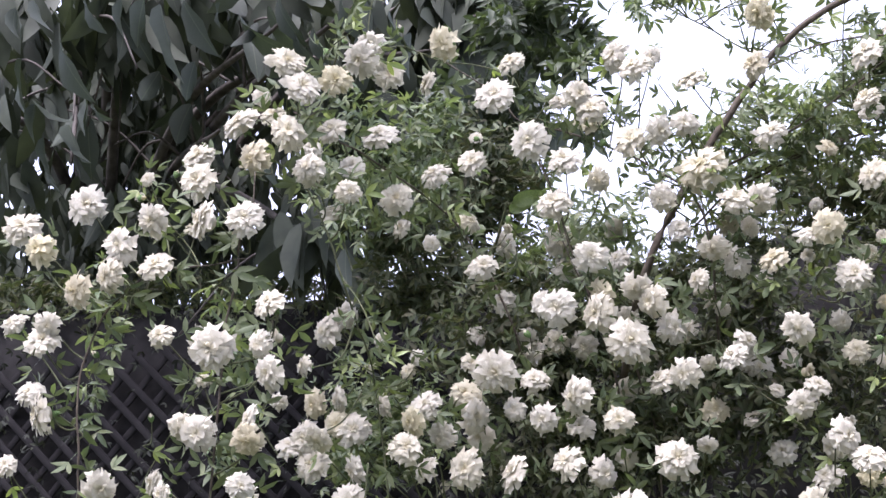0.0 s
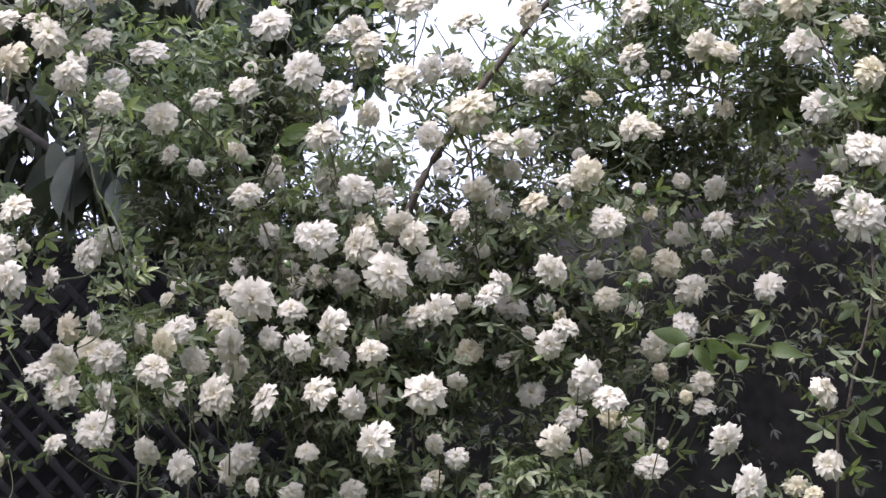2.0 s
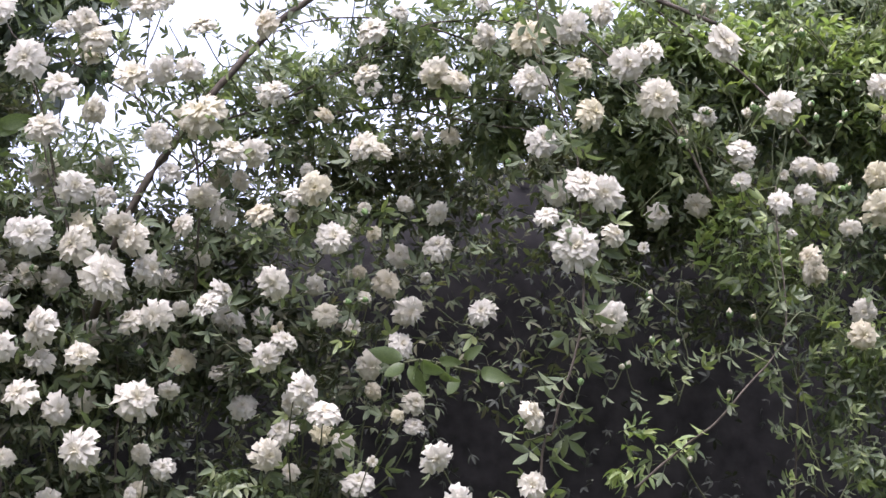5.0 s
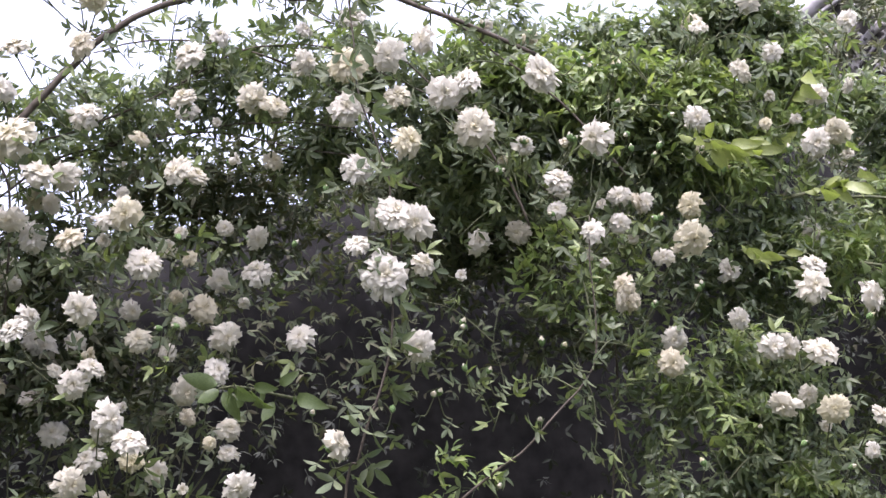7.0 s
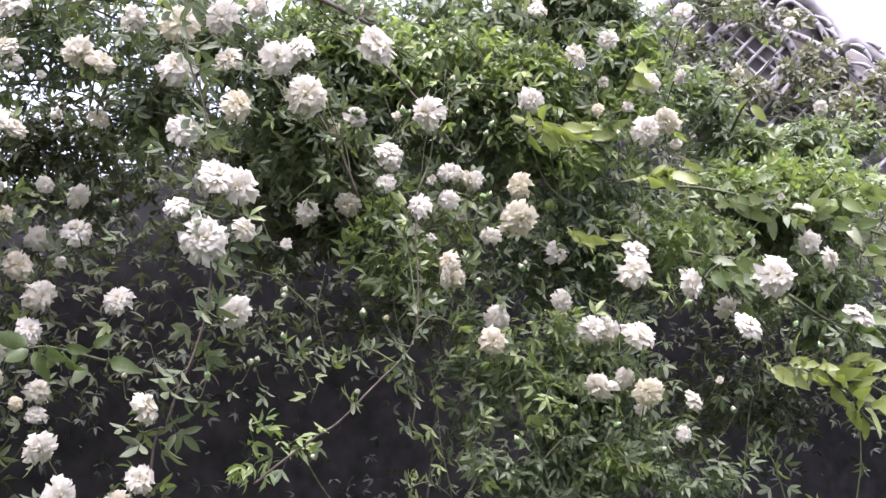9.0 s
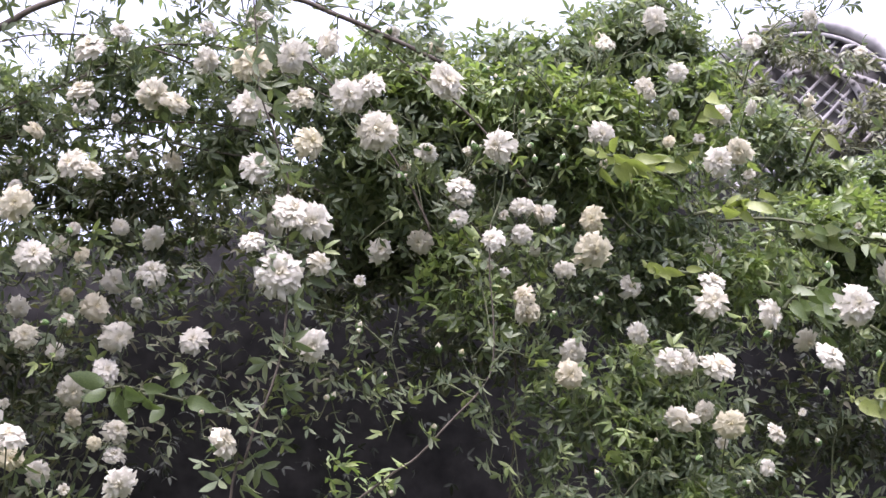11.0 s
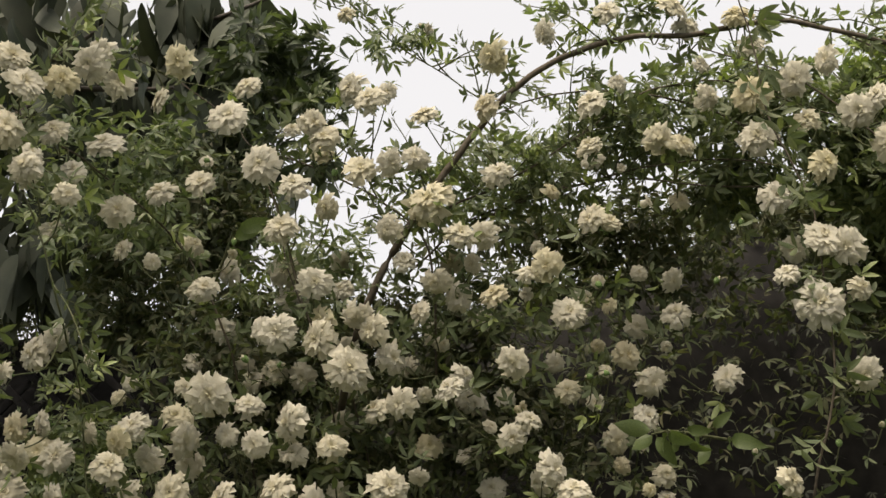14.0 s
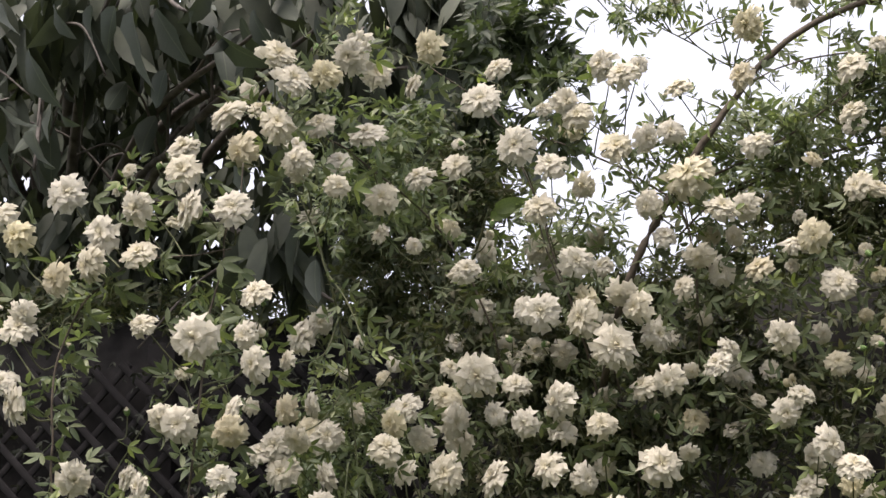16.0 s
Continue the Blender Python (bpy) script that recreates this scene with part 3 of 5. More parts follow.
thicket("rose leaves deep inside, toned dark for shade", LEAF_DEEP, [
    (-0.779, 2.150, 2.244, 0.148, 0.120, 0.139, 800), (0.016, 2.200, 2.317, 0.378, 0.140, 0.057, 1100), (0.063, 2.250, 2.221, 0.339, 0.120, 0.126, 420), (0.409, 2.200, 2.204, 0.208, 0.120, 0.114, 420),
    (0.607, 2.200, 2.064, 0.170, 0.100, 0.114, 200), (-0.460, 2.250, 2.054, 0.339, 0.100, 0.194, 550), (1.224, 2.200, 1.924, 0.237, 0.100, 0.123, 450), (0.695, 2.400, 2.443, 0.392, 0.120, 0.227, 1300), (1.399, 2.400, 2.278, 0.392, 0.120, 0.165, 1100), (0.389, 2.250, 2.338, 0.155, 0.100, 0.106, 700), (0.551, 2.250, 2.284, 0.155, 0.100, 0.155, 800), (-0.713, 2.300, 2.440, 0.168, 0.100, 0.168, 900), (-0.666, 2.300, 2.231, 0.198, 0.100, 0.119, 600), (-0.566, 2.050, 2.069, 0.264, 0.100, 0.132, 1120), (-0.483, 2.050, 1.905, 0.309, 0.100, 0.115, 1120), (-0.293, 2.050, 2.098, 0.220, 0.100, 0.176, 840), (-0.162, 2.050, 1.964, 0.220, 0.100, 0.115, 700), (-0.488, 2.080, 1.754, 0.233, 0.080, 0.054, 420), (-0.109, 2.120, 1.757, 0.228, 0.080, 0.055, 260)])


thicket("grey-green hanging leaves of a slender branch against the sky", LEAF_BRANCH, [
    (-0.573, 2.350, 2.739, 0.172, 0.120, 0.101, 190), (-0.748, 2.450, 2.588, 0.169, 0.120, 0.169, 360), (-0.483, 2.300, 2.602, 0.069, 0.080, 0.109, 70), (-0.553, 2.350, 2.720, 0.076, 0.100, 0.121, 120)], 0.034, "foliage", "branch_foliage")


# ---- the tree with long hanging leaves ----
def tree_leaf_mesh(seed):
    np.random.seed(seed)
    v, f = blades(np.zeros((1, 3)), np.array([[1.0, 0, 0]]), np.array([[0, 0, 1.0]]), np.array([1.0]), "tree", 0.3, 0.4, 0.2)
    return arrays_mesh("leaf", v, f, LEAF_VEINED)


def broad_leaf_mesh(seed, mat):
    np.random.seed(seed)
    v, f = blades(np.zeros((1, 3)), np.array([[1.0, 0, 0]]), np.array([[0, 0, 1.0]]), np.array([1.0]), "broad", 0.45, 0.3, 0.22)
    return arrays_mesh("leaf", v, f, mat)


def tree():
    R = random.Random(8)
    root = tagged(new("tree"), "dark tree with long drooping leaves over the roses", "tree")
    base = Vector((-2.3, 3.6, 0))
    root.matrix_basis = Matrix.Translation(base)
    bm = bmesh.new()
    tube(bm, smooth_path([(0, 0, 0), (0.05, -0.05, 1.0), (0.0, -0.1, 2.0), (0.1, -0.2, 2.9), (0.2, -0.2, 3.8)], 4), 0.11, 0.05, 10)
    part("trunk", bm, TRUNK, root)
    meshes = [tree_leaf_mesh(60 + i) for i in range(5)]
    ends = [(-1.395, 2.600, 2.719), (-1.002, 2.500, 2.933), (-0.778, 2.700, 2.939), (-1.711, 2.500, 2.654), (-2.035, 2.500, 2.898), (-1.196, 2.500, 2.908), (-0.910, 2.700, 2.874), (-1.513, 2.450, 3.039), (-0.669, 2.700, 3.090), (-1.088, 2.750, 2.352), (-2.163, 2.600, 2.711), (-1.358, 2.500, 2.985), (-1.648, 2.450, 2.977)]
    tips = []
    for i, e in enumerate(ends):
        e = Vector(e) - base
        s = Vector((0.1, -0.15, R.uniform(2.3, 3.5)))
        mid = s.lerp(e, 0.5) + Vector((0, R.uniform(-0.1, 0.1), R.uniform(0.15, 0.4)))
        line = smooth_path([s, mid, e], 10)
        bm = bmesh.new()
        tube(bm, line, 0.022, 0.004, 7)
        part("limb", bm, TRUNK, root)
        for k in range(3):
            p = line[R.randrange(9, 18)]
            q = p + Vector((R.uniform(-0.3, 0.3), R.uniform(-0.25, 0.15), R.uniform(-0.25, 0.2)))
            twig = smooth_path([p, p.lerp(q, 0.5) + Vector((0, 0, 0.05)), q], 5)
            bm = bmesh.new()
            tube(bm, twig, 0.005, 0.0022, 5)
            part("twig", bm, TRUNK, root)
            tips += twig[3:]
        tips += line[11:]
    for a, b in [
        ((-1.446, 2.420, 2.957), (-1.397, 2.380, 2.750)),
        ((-1.488, 2.420, 2.977), (-1.494, 2.380, 2.849)),
        ((-1.391, 2.420, 2.954), (-1.310, 2.380, 2.807)),
        ((-1.302, 2.420, 2.938), (-1.306, 2.380, 2.870)),
        ((-1.255, 2.420, 2.897), (-1.168, 2.380, 2.752)),
        ((-1.167, 2.420, 2.921), (-1.133, 2.380, 2.809)),
        ((-1.796, 2.420, 2.887), (-1.788, 2.380, 2.737)),
        ((-1.756, 2.420, 2.773), (-1.753, 2.380, 2.667)),
        ((-1.729, 2.420, 2.690), (-1.705, 2.380, 2.540)),
        ((-1.695, 2.420, 2.907), (-1.641, 2.380, 2.755)),
        ((-1.817, 2.420, 3.014), (-1.814, 2.380, 2.908)),
        ((-1.544, 2.420, 2.987), (-1.538, 2.380, 2.870)),
        ((-1.362, 2.420, 2.811), (-1.370, 2.380, 2.708)),
        ((-1.090, 2.420, 2.844), (-1.057, 2.380, 2.747)),
        ((-1.026, 2.420, 2.896), (-0.987, 2.380, 2.785)),
        ((-0.782, 2.420, 2.719), (-0.733, 2.380, 2.572)),
        ((-0.917, 2.420, 2.852), (-0.888, 2.380, 2.739)),
        ((-0.978, 2.420, 2.888), (-0.950, 2.380, 2.792)),
        ((-0.689, 2.420, 2.825), (-0.709, 2.380, 2.692)),
        ((-0.833, 2.420, 2.465), (-0.836, 2.380, 2.329)),
        ((-0.796, 2.420, 2.506), (-0.801, 2.380, 2.348)),
        ((-1.023, 2.420, 2.360), (-1.017, 2.380, 2.253)),
        ((-1.656, 2.420, 2.719), (-1.737, 2.380, 2.730)),
        ((-1.608, 2.420, 2.751), (-1.572, 2.380, 2.684)),
        ((-1.216, 2.420, 2.878), (-1.249, 2.380, 2.797)),
        ((-1.131, 2.420, 2.838), (-1.080, 2.380, 2.702)),
        ((-0.872, 2.420, 2.795), (-0.880, 2.380, 2.683)),
        ((-1.638, 2.420, 3.004), (-1.588, 2.380, 2.898)),
        ((-1.770, 2.420, 3.027), (-1.716, 2.380, 2.906)),
        ((-1.197, 2.420, 2.609), (-1.166, 2.380, 2.496)),
        ((-0.747, 2.420, 2.558), (-0.769, 2.380, 2.445)),
        ((-0.582, 2.420, 2.558), (-0.592, 2.380, 2.423)),
    ]:
        a, b = Vector(a) - base, Vector(b) - base
        n = (b - a).length * 1.05
        put("leaf", R.choice(meshes), root, Matrix.Translation(a) @ turn_to(b - a, R.gauss(0, 0.5), "X") @ Matrix.Diagonal((n, n * R.uniform(0.9, 1.25), n, 1)))
    k = 0
    while k < 60:
        p = R.choice(tips if R.random() < 0.3 else [q for q in tips if q.z > 2.75]) + Vector((R.gauss(0, 0.02), R.gauss(0, 0.02), R.gauss(0, 0.02)))
        a = R.uniform(0, 6.28)
        way = Vector((math.cos(a) * 0.5, math.sin(a) * 0.5 - 0.1, R.uniform(-1.5, -0.5)))
        n = R.uniform(0.11, 0.19)
        put("leaf", R.choice(meshes), root, Matrix.Translation(p) @ turn_to(way, R.gauss(0, 0.9), "X") @ Matrix.Diagonal((n, n * R.uniform(0.85, 1.1), n, 1)))
        k += 1
    # the crown behind them: long leaves above, small ones inside that fill the gaps
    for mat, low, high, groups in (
            # last long-leaf blob is unseen, added overhead to shade the left blooms
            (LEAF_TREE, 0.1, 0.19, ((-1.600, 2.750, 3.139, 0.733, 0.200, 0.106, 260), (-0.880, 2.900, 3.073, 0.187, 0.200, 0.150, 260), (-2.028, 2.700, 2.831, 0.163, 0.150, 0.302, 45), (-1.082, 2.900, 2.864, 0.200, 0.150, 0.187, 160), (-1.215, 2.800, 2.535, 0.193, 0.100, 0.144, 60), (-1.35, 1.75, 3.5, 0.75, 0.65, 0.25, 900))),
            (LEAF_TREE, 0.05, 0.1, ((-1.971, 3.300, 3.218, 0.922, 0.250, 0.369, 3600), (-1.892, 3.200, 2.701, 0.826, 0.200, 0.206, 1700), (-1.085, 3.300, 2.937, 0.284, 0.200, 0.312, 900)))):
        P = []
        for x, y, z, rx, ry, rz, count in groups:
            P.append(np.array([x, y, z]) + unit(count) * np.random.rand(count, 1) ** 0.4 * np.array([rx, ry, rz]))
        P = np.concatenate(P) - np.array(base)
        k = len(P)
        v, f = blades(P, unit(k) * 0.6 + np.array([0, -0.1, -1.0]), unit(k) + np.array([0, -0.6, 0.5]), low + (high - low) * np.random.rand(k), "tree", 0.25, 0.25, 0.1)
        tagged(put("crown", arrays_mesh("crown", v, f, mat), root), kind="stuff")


tree()


# ---- broad-leaved shoots that grow through the rose ----
def vine_shoot(points, spread, count, size, mat, label, seed):
    R = random.Random(seed)
    root = tagged(new("vine_shoot"), label, "vine", "broad-leaved shoots in the rose")
    line = smooth_path(points, 8)
    base = line[0].copy()
    root.matrix_basis = Matrix.Translation(base)
    bm = bmesh.new()
    tube(bm, [p - base for p in line], 0.003, 0.0012, 6)
    part("stem", bm, STEM, root)
    meshes = [broad_leaf_mesh(80 + i, mat) for i in range(3)]
    for i in range(count):
        p = line[int((0.25 + 0.75 * (i + 0.5) / count) * (len(line) - 1))]
        way = Vector((R.uniform(-1, 1), R.uniform(-0.9, 0.1), R.uniform(-0.6, 0.5))).normalized()
        q = p + way * R.uniform(0.2, 1.0) * spread
        bm = bmesh.new()
        tube(bm, [p - base, p.lerp(q, 0.5) - base + Vector((0, 0, 0.004)), q - base], 0.001, 0.0008, 5)
        part("leaf_stalk", bm, STEM, root)
        n = size * R.uniform(0.7, 1.2)
        put("leaf", R.choice(meshes), root, Matrix.Translation(q - base) @ turn_to(way + Vector((0, -0.2, -0.35)), R.gauss(0, 0.5), "X") @ Matrix.Diagonal((n, n, n, 1)))


vine_shoot([(1.404, 1.930, 1.843), (1.338, 1.930, 1.885), (1.301, 1.930, 1.933), (1.242, 1.930, 1.957), (1.153, 1.930, 1.956)], 0.03, 30, 0.042, LEAF_YELLOW, "bright yellow-green broad-leaved shoot among the roses", 1)
vine_shoot([(1.417, 1.940, 1.918), (1.369, 1.940, 1.934), (1.299, 1.940, 1.967), (1.178, 1.940, 1.959)], 0.022, 14, 0.038, LEAF_YELLOW, "bright yellow-green broad-leaved shoot among the roses", 2)
vine_shoot([(1.417, 1.950, 2.197), (1.323, 1.950, 2.218), (1.249, 1.950, 2.221), (1.167, 1.950, 2.233), (1.076, 1.950, 2.234)], 0.03, 24, 0.04, LEAF_PALE, "glossy broad-leaved shoot, sky sheen put into its pale colour", 13)
vine_shoot([(1.461, 1.960, 2.274), (1.404, 1.960, 2.218), (1.378, 1.960, 2.167), (1.416, 1.960, 2.101)], 0.03, 14, 0.042, LEAF_PALE, "glossy broad-leaved shoot, sky sheen put into its pale colour", 14)
vine_shoot([(0.908, 1.900, 2.232), (0.956, 1.900, 2.246), (0.995, 1.900, 2.264), (1.025, 1.900, 2.281)], 0.016, 9, 0.036, LEAF_YELLOW, "yellow-green leafy shoot in the rose", 15)
vine_shoot([(1.010, 1.900, 2.130), (1.058, 1.900, 2.125), (1.107, 1.900, 2.120), (1.095, 1.900, 2.073)], 0.02, 8, 0.044, LEAF_BROAD, "mid-green broad-leaved shoot among the roses", 16)
vine_shoot([(1.221, 1.950, 2.084), (1.280, 1.950, 2.051), (1.330, 1.950, 2.026), (1.357, 1.950, 1.972)], 0.025, 9, 0.046, LEAF_BROAD, "mid-green broad-leaved shoot among the roses", 17)
vine_shoot([(0.842, 1.850, 2.274), (0.801, 1.850, 2.287), (0.770, 1.850, 2.296), (0.734, 1.850, 2.300)], 0.014, 12, 0.04, LEAF_YELLOW, "yellow-green leafy shoot in the rose", 18)
vine_shoot([(1.021, 1.880, 2.255), (0.973, 1.880, 2.242), (0.939, 1.880, 2.231)], 0.014, 7, 0.036, LEAF_YELLOW, "yellow-green leafy shoot in the rose", 19)
vine_shoot([(0.892, 1.880, 2.129), (0.847, 1.880, 2.134), (0.811, 1.880, 2.138)], 0.014, 8, 0.032, LEAF_YELLOW, "yellow-green leafy shoot in the rose", 20)
vine_shoot([(1.038, 1.880, 2.083), (1.054, 1.880, 2.101), (1.098, 1.880, 2.122)], 0.014, 6, 0.04, LEAF_BROAD, "mid-green broad-leaved shoot among the roses", 21)
vine_shoot([(1.213, 2.000, 2.028), (1.139, 1.950, 2.069), (1.077, 1.900, 2.099), (1.029, 1.900, 2.122)], 0.022, 12, 0.05, LEAF_BROAD, "mid-green broad-leaved shoot among the roses", 3)
vine_shoot([(0.214, 2.000, 1.907), (0.138, 1.970, 1.919), (0.072, 1.950, 1.929), (0.040, 1.950, 1.926)], 0.018, 14, 0.045, LEAF_BROAD, "mid-green broad-leaved shoot in the shade", 4)
vine_shoot([(0.941, 1.980, 2.298), (0.860, 1.920, 2.308), (0.796, 1.900, 2.318), (0.750, 1.900, 2.317)], 0.02, 12, 0.042, LEAF_YELLOW, "yellow-green leafy shoot in the rose", 5)
vine_shoot([(0.988, 2.000, 2.260), (1.067, 1.950, 2.253), (1.157, 1.930, 2.236), (1.259, 1.930, 2.217), (1.340, 1.930, 2.185)], 0.035, 20, 0.036, LEAF_BROAD, "pale green broad-leaved shoot among the roses", 6)
vine_shoot([(1.275, 2.000, 2.188), (1.304, 1.950, 2.256), (1.368, 1.930, 2.276), (1.443, 1.930, 2.263)], 0.035, 16, 0.036, LEAF_YOUNG, "pale green broad-leaved shoot among the roses", 7)
vine_shoot([(1.459, 2.000, 2.064), (1.375, 1.970, 2.052), (1.259, 1.950, 2.049)], 0.035, 12, 0.042, LEAF_BROAD, "mid-green broad-leaved shoot among the roses", 8)
vine_shoot([(-0.614, 2.000, 2.190), (-0.587, 1.970, 2.235), (-0.568, 1.950, 2.273)], 0.03, 5, 0.06, LEAF_BROAD, "mid-green broad-leaved shoot among the roses", 9)

vine_shoot([(0.933, 1.980, 2.386), (0.934, 1.920, 2.414), (0.938, 1.880, 2.433)], 0.012, 3, 0.036, LEAF_YELLOW, "single yellow-green shoot in the rose", 10)
vine_shoot([(1.157, 2.000, 2.378), (1.144, 1.940, 2.391), (1.138, 1.900, 2.396)], 0.01, 3, 0.03, LEAF_YELLOW, "small yellow-green shoot in the rose", 11)
vine_shoot([(1.301, 2.000, 2.270), (1.295, 1.940, 2.282), (1.288, 1.900, 2.289)], 0.012, 3, 0.032, LEAF_YELLOW, "single yellow-green shoot in the rose", 12)


# ---- ornate metal gate with a round lattice head ----
GATE = pose(2.004, 3.6, 0, 0, 0, -27)
GATE_HIGH = 3.162


def gate():
    root = tagged(new("gate"), "weathered grey ornate metal gate with a round lattice head", "gate")
    root.matrix_basis = GATE
    O = Vector((0, 0, GATE_HIGH))
    rad, right = 0.345, 0.52

    def arc(r, a0, a1, n, y=0.0, c=(0.0, 0.0)):
        return [O + Vector((c[0] + r * math.cos(radians(a0 + (a1 - a0) * i / n)), y, c[1] + r * math.sin(radians(a0 + (a1 - a0) * i / n)))) for i in range(n + 1)]

    for r, t, y in ((rad, 0.025, 0.0), (rad - 0.036, 0.007, -0.008)):
        bm = bmesh.new()
        tube(bm, arc(r, 14, 200, 48, y), t, t, 10)
        part("rim", bm, STONE, root)

    def plate(name, outer, y0, y1, mat, label=""):
        """A disc of real thickness, in the plane of the gate."""
        bm = bmesh.new()
        ring = [[bm.verts.new(O + Vector((r * math.cos(a), y, r * math.sin(a)))) for a in (2 * math.pi * k / 56 for k in range(56))] for r, y in ((0.002, y0), (outer, y0), (outer, y1), (0.002, y1))]
        for i in range(4):
            p, q = ring[i], ring[(i + 1) % 4]
            for k in range(56):
                bm.faces.new((p[k], p[(k + 1) % 56], q[(k + 1) % 56], q[k]))
        part(name, bm, mat, root, label)

    # dark sheet for the shaded background between the lattice bars
    plate("back_panel", rad - 0.004, 0.02, 0.045, STONE_DARK, "panel behind the lattice, toned dark for shade")
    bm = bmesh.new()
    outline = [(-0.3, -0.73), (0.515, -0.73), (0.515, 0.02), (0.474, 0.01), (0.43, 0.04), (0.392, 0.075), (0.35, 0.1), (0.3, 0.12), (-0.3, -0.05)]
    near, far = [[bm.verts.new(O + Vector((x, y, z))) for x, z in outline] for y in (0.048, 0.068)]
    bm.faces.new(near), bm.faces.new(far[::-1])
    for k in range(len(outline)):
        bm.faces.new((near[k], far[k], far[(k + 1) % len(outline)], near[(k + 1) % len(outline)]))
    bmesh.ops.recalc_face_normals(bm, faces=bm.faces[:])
    part("back_panel", bm, STONE_DARK, root, "panel behind the lattice, toned dark for shade")
    # pierced bands: pale strips, with dark beads that stand for the holes
    band = smooth_path([O + Vector((x, -0.012, z)) for x, z in ((0.1, 0.172), (0.144, 0.154), (0.231, 0.11), (0.319, 0.04), (0.406, -0.047), (0.525, -0.11))], 8)
    ring = arc(0.142, -60, 205, 40, -0.012, (0.042, 0.044))
    curl = arc(0.1, -75, 25, 12, -0.012, (0.035, 0.03))
    hole_bead = bmesh.new()
    bmesh.ops.create_uvsphere(hole_bead, u_segments=8, v_segments=6, radius=0.0062)
    first = part("hole_bead", hole_bead, STONE_DARK, root, "dark dot standing for a hole in the pale band")
    first.location = ring[0]
    for name, line in (("ring", ring), ("band", band), ("curl", curl)):
        bm = bmesh.new()
        rows = []
        for p, q in zip(line, line[1:] + [line[-1] * 2 - line[-2]]):
            d = (q - p).normalized()
            out = Vector((-d.z, 0, d.x)) * 0.011
            rows.append([bm.verts.new(p + out * e + Vector((0, y, 0))) for e, y in ((-1, 0), (1, 0), (1, 0.008), (-1, 0.008))])
        for a, b in zip(rows, rows[1:]):
            for k in range(4):
                bm.faces.new((a[k], a[(k + 1) % 4], b[(k + 1) % 4], b[k]))
        part(name, bm, STONE, root)
        run = 0.0
        for p, q in zip(line, line[1:]):
            run += (q - p).length
            if run > 0.021:
                run = 0.0
                put("hole_bead", first.data, root, Matrix.Translation(q), "dark dot standing for a hole in the pale band")
    # long rolled leaves between the rim and the band
    for x, z, dx, dz in ((0.2, 0.2, 0.07, -0.075), (0.245, 0.195, 0.06, -0.1), (0.275, 0.15, 0.035, -0.085), (0.335, 0.09, 0.075, -0.06), (0.37, 0.1, 0.09, -0.085), (0.345, 0.03, 0.08, -0.07), (0.42, 0.02, 0.075, -0.03), (0.43, -0.01, 0.06, -0.05), (0.13, 0.215, 0.05, 0.035), (0.06, 0.21, -0.02, 0.06), (-0.03, 0.19, -0.05, 0.04), (-0.09, 0.12, -0.06, 0.0), (-0.12, 0.05, -0.04, -0.06)):
        p = O + Vector((x, -0.014, z))
        d = Vector((dx, 0, dz))
        s = Vector((-dz, 0, dx))
        bm = bmesh.new()
        line = smooth_path([p, p + d * 0.35 + s * 0.16 + Vector((0, -0.008, 0)), p + d * 0.75 + s * 0.1, p + d - s * 0.05], 4)
        half = len(line) // 2
        tube(bm, line[:half + 1], 0.003, 0.0085, 6)
        tube(bm, line[half:], 0.0085, 0.002, 6)
        part("scroll_leaf", bm, STONE, root)
    step, low = 0.066, -0.7

    def inside(x, z):
        edge = float(np.interp(x, (0.14, 0.231, 0.319, 0.406, 0.525), (0.14, 0.095, 0.025, -0.06, -0.122)))
        return x * x + z * z < (rad - 0.03) ** 2 and (x < 0.14 or z < edge) or (-rad + 0.03 < x < right and low < z < min(-0.02, edge))

    for sg, y in ((1, 0.004), (-1, 0.011)):
        for c in np.arange(-1.3, 1.3, step):
            pts = [(x, sg * x + c) for x in np.arange(-0.36, right, 0.006)]
            run = []
            for x, z in pts + [(9, 9)]:
                if inside(x, z):
                    run.append((x, z))
                    continue
                if len(run) > 3:
                    a, b = O + Vector((run[0][0], y, run[0][1])), O + Vector((run[-1][0], y, run[-1][1]))
                    bm = bmesh.new()
                    bmesh.ops.create_cube(bm, size=1, matrix=Matrix.Translation((a + b) / 2) @ (b - a).to_track_quat("X", "Y").to_matrix().to_4x4() @ Matrix.Diagonal(((b - a).length, 0.0095, 0.007, 1)))
                    part("lattice_bar", bm, STONE, root)
                run = []
    # the scroll that steps down to the post, and its ball
    bm = bmesh.new()
    tube(bm, smooth_path([O + Vector(p) for p in ((0.31, 0, 0.085), (0.327, 0, 0.1), (0.356, 0, 0.108), (0.395, 0, 0.082), (0.432, 0, 0.047), (0.474, 0, 0.016), (0.502, 0, 0.024), (0.52, 0, 0.04))]), 0.026, 0.018, 9)
    part("scroll", bm, STONE, root)
    bm = bmesh.new()
    bmesh.ops.create_uvsphere(bm, u_segments=18, v_segments=12, radius=0.038, matrix=Matrix.Translation(O + Vector((0.516, 0, 0.084))))
    part("ball_finial", bm, STONE, root)
    for x, top in ((right, GATE_HIGH + 0.05), (-rad, GATE_HIGH)):
        bm = bmesh.new()
        tube(bm, [Vector((x, 0, z)) for z in (0, 0.1, 0.12, 1.0, top - 0.08, top - 0.06, top)], 0.022, 0.022, 12)
        part("post", bm, STONE, root)
    for z in (0.15, GATE_HIGH - 0.65):
        bm = bmesh.new()
        tube(bm, [Vector((-rad, 0, z)), Vector((right, 0, z))], 0.016, 0.016, 8)
        part("rail", bm, STONE, root)
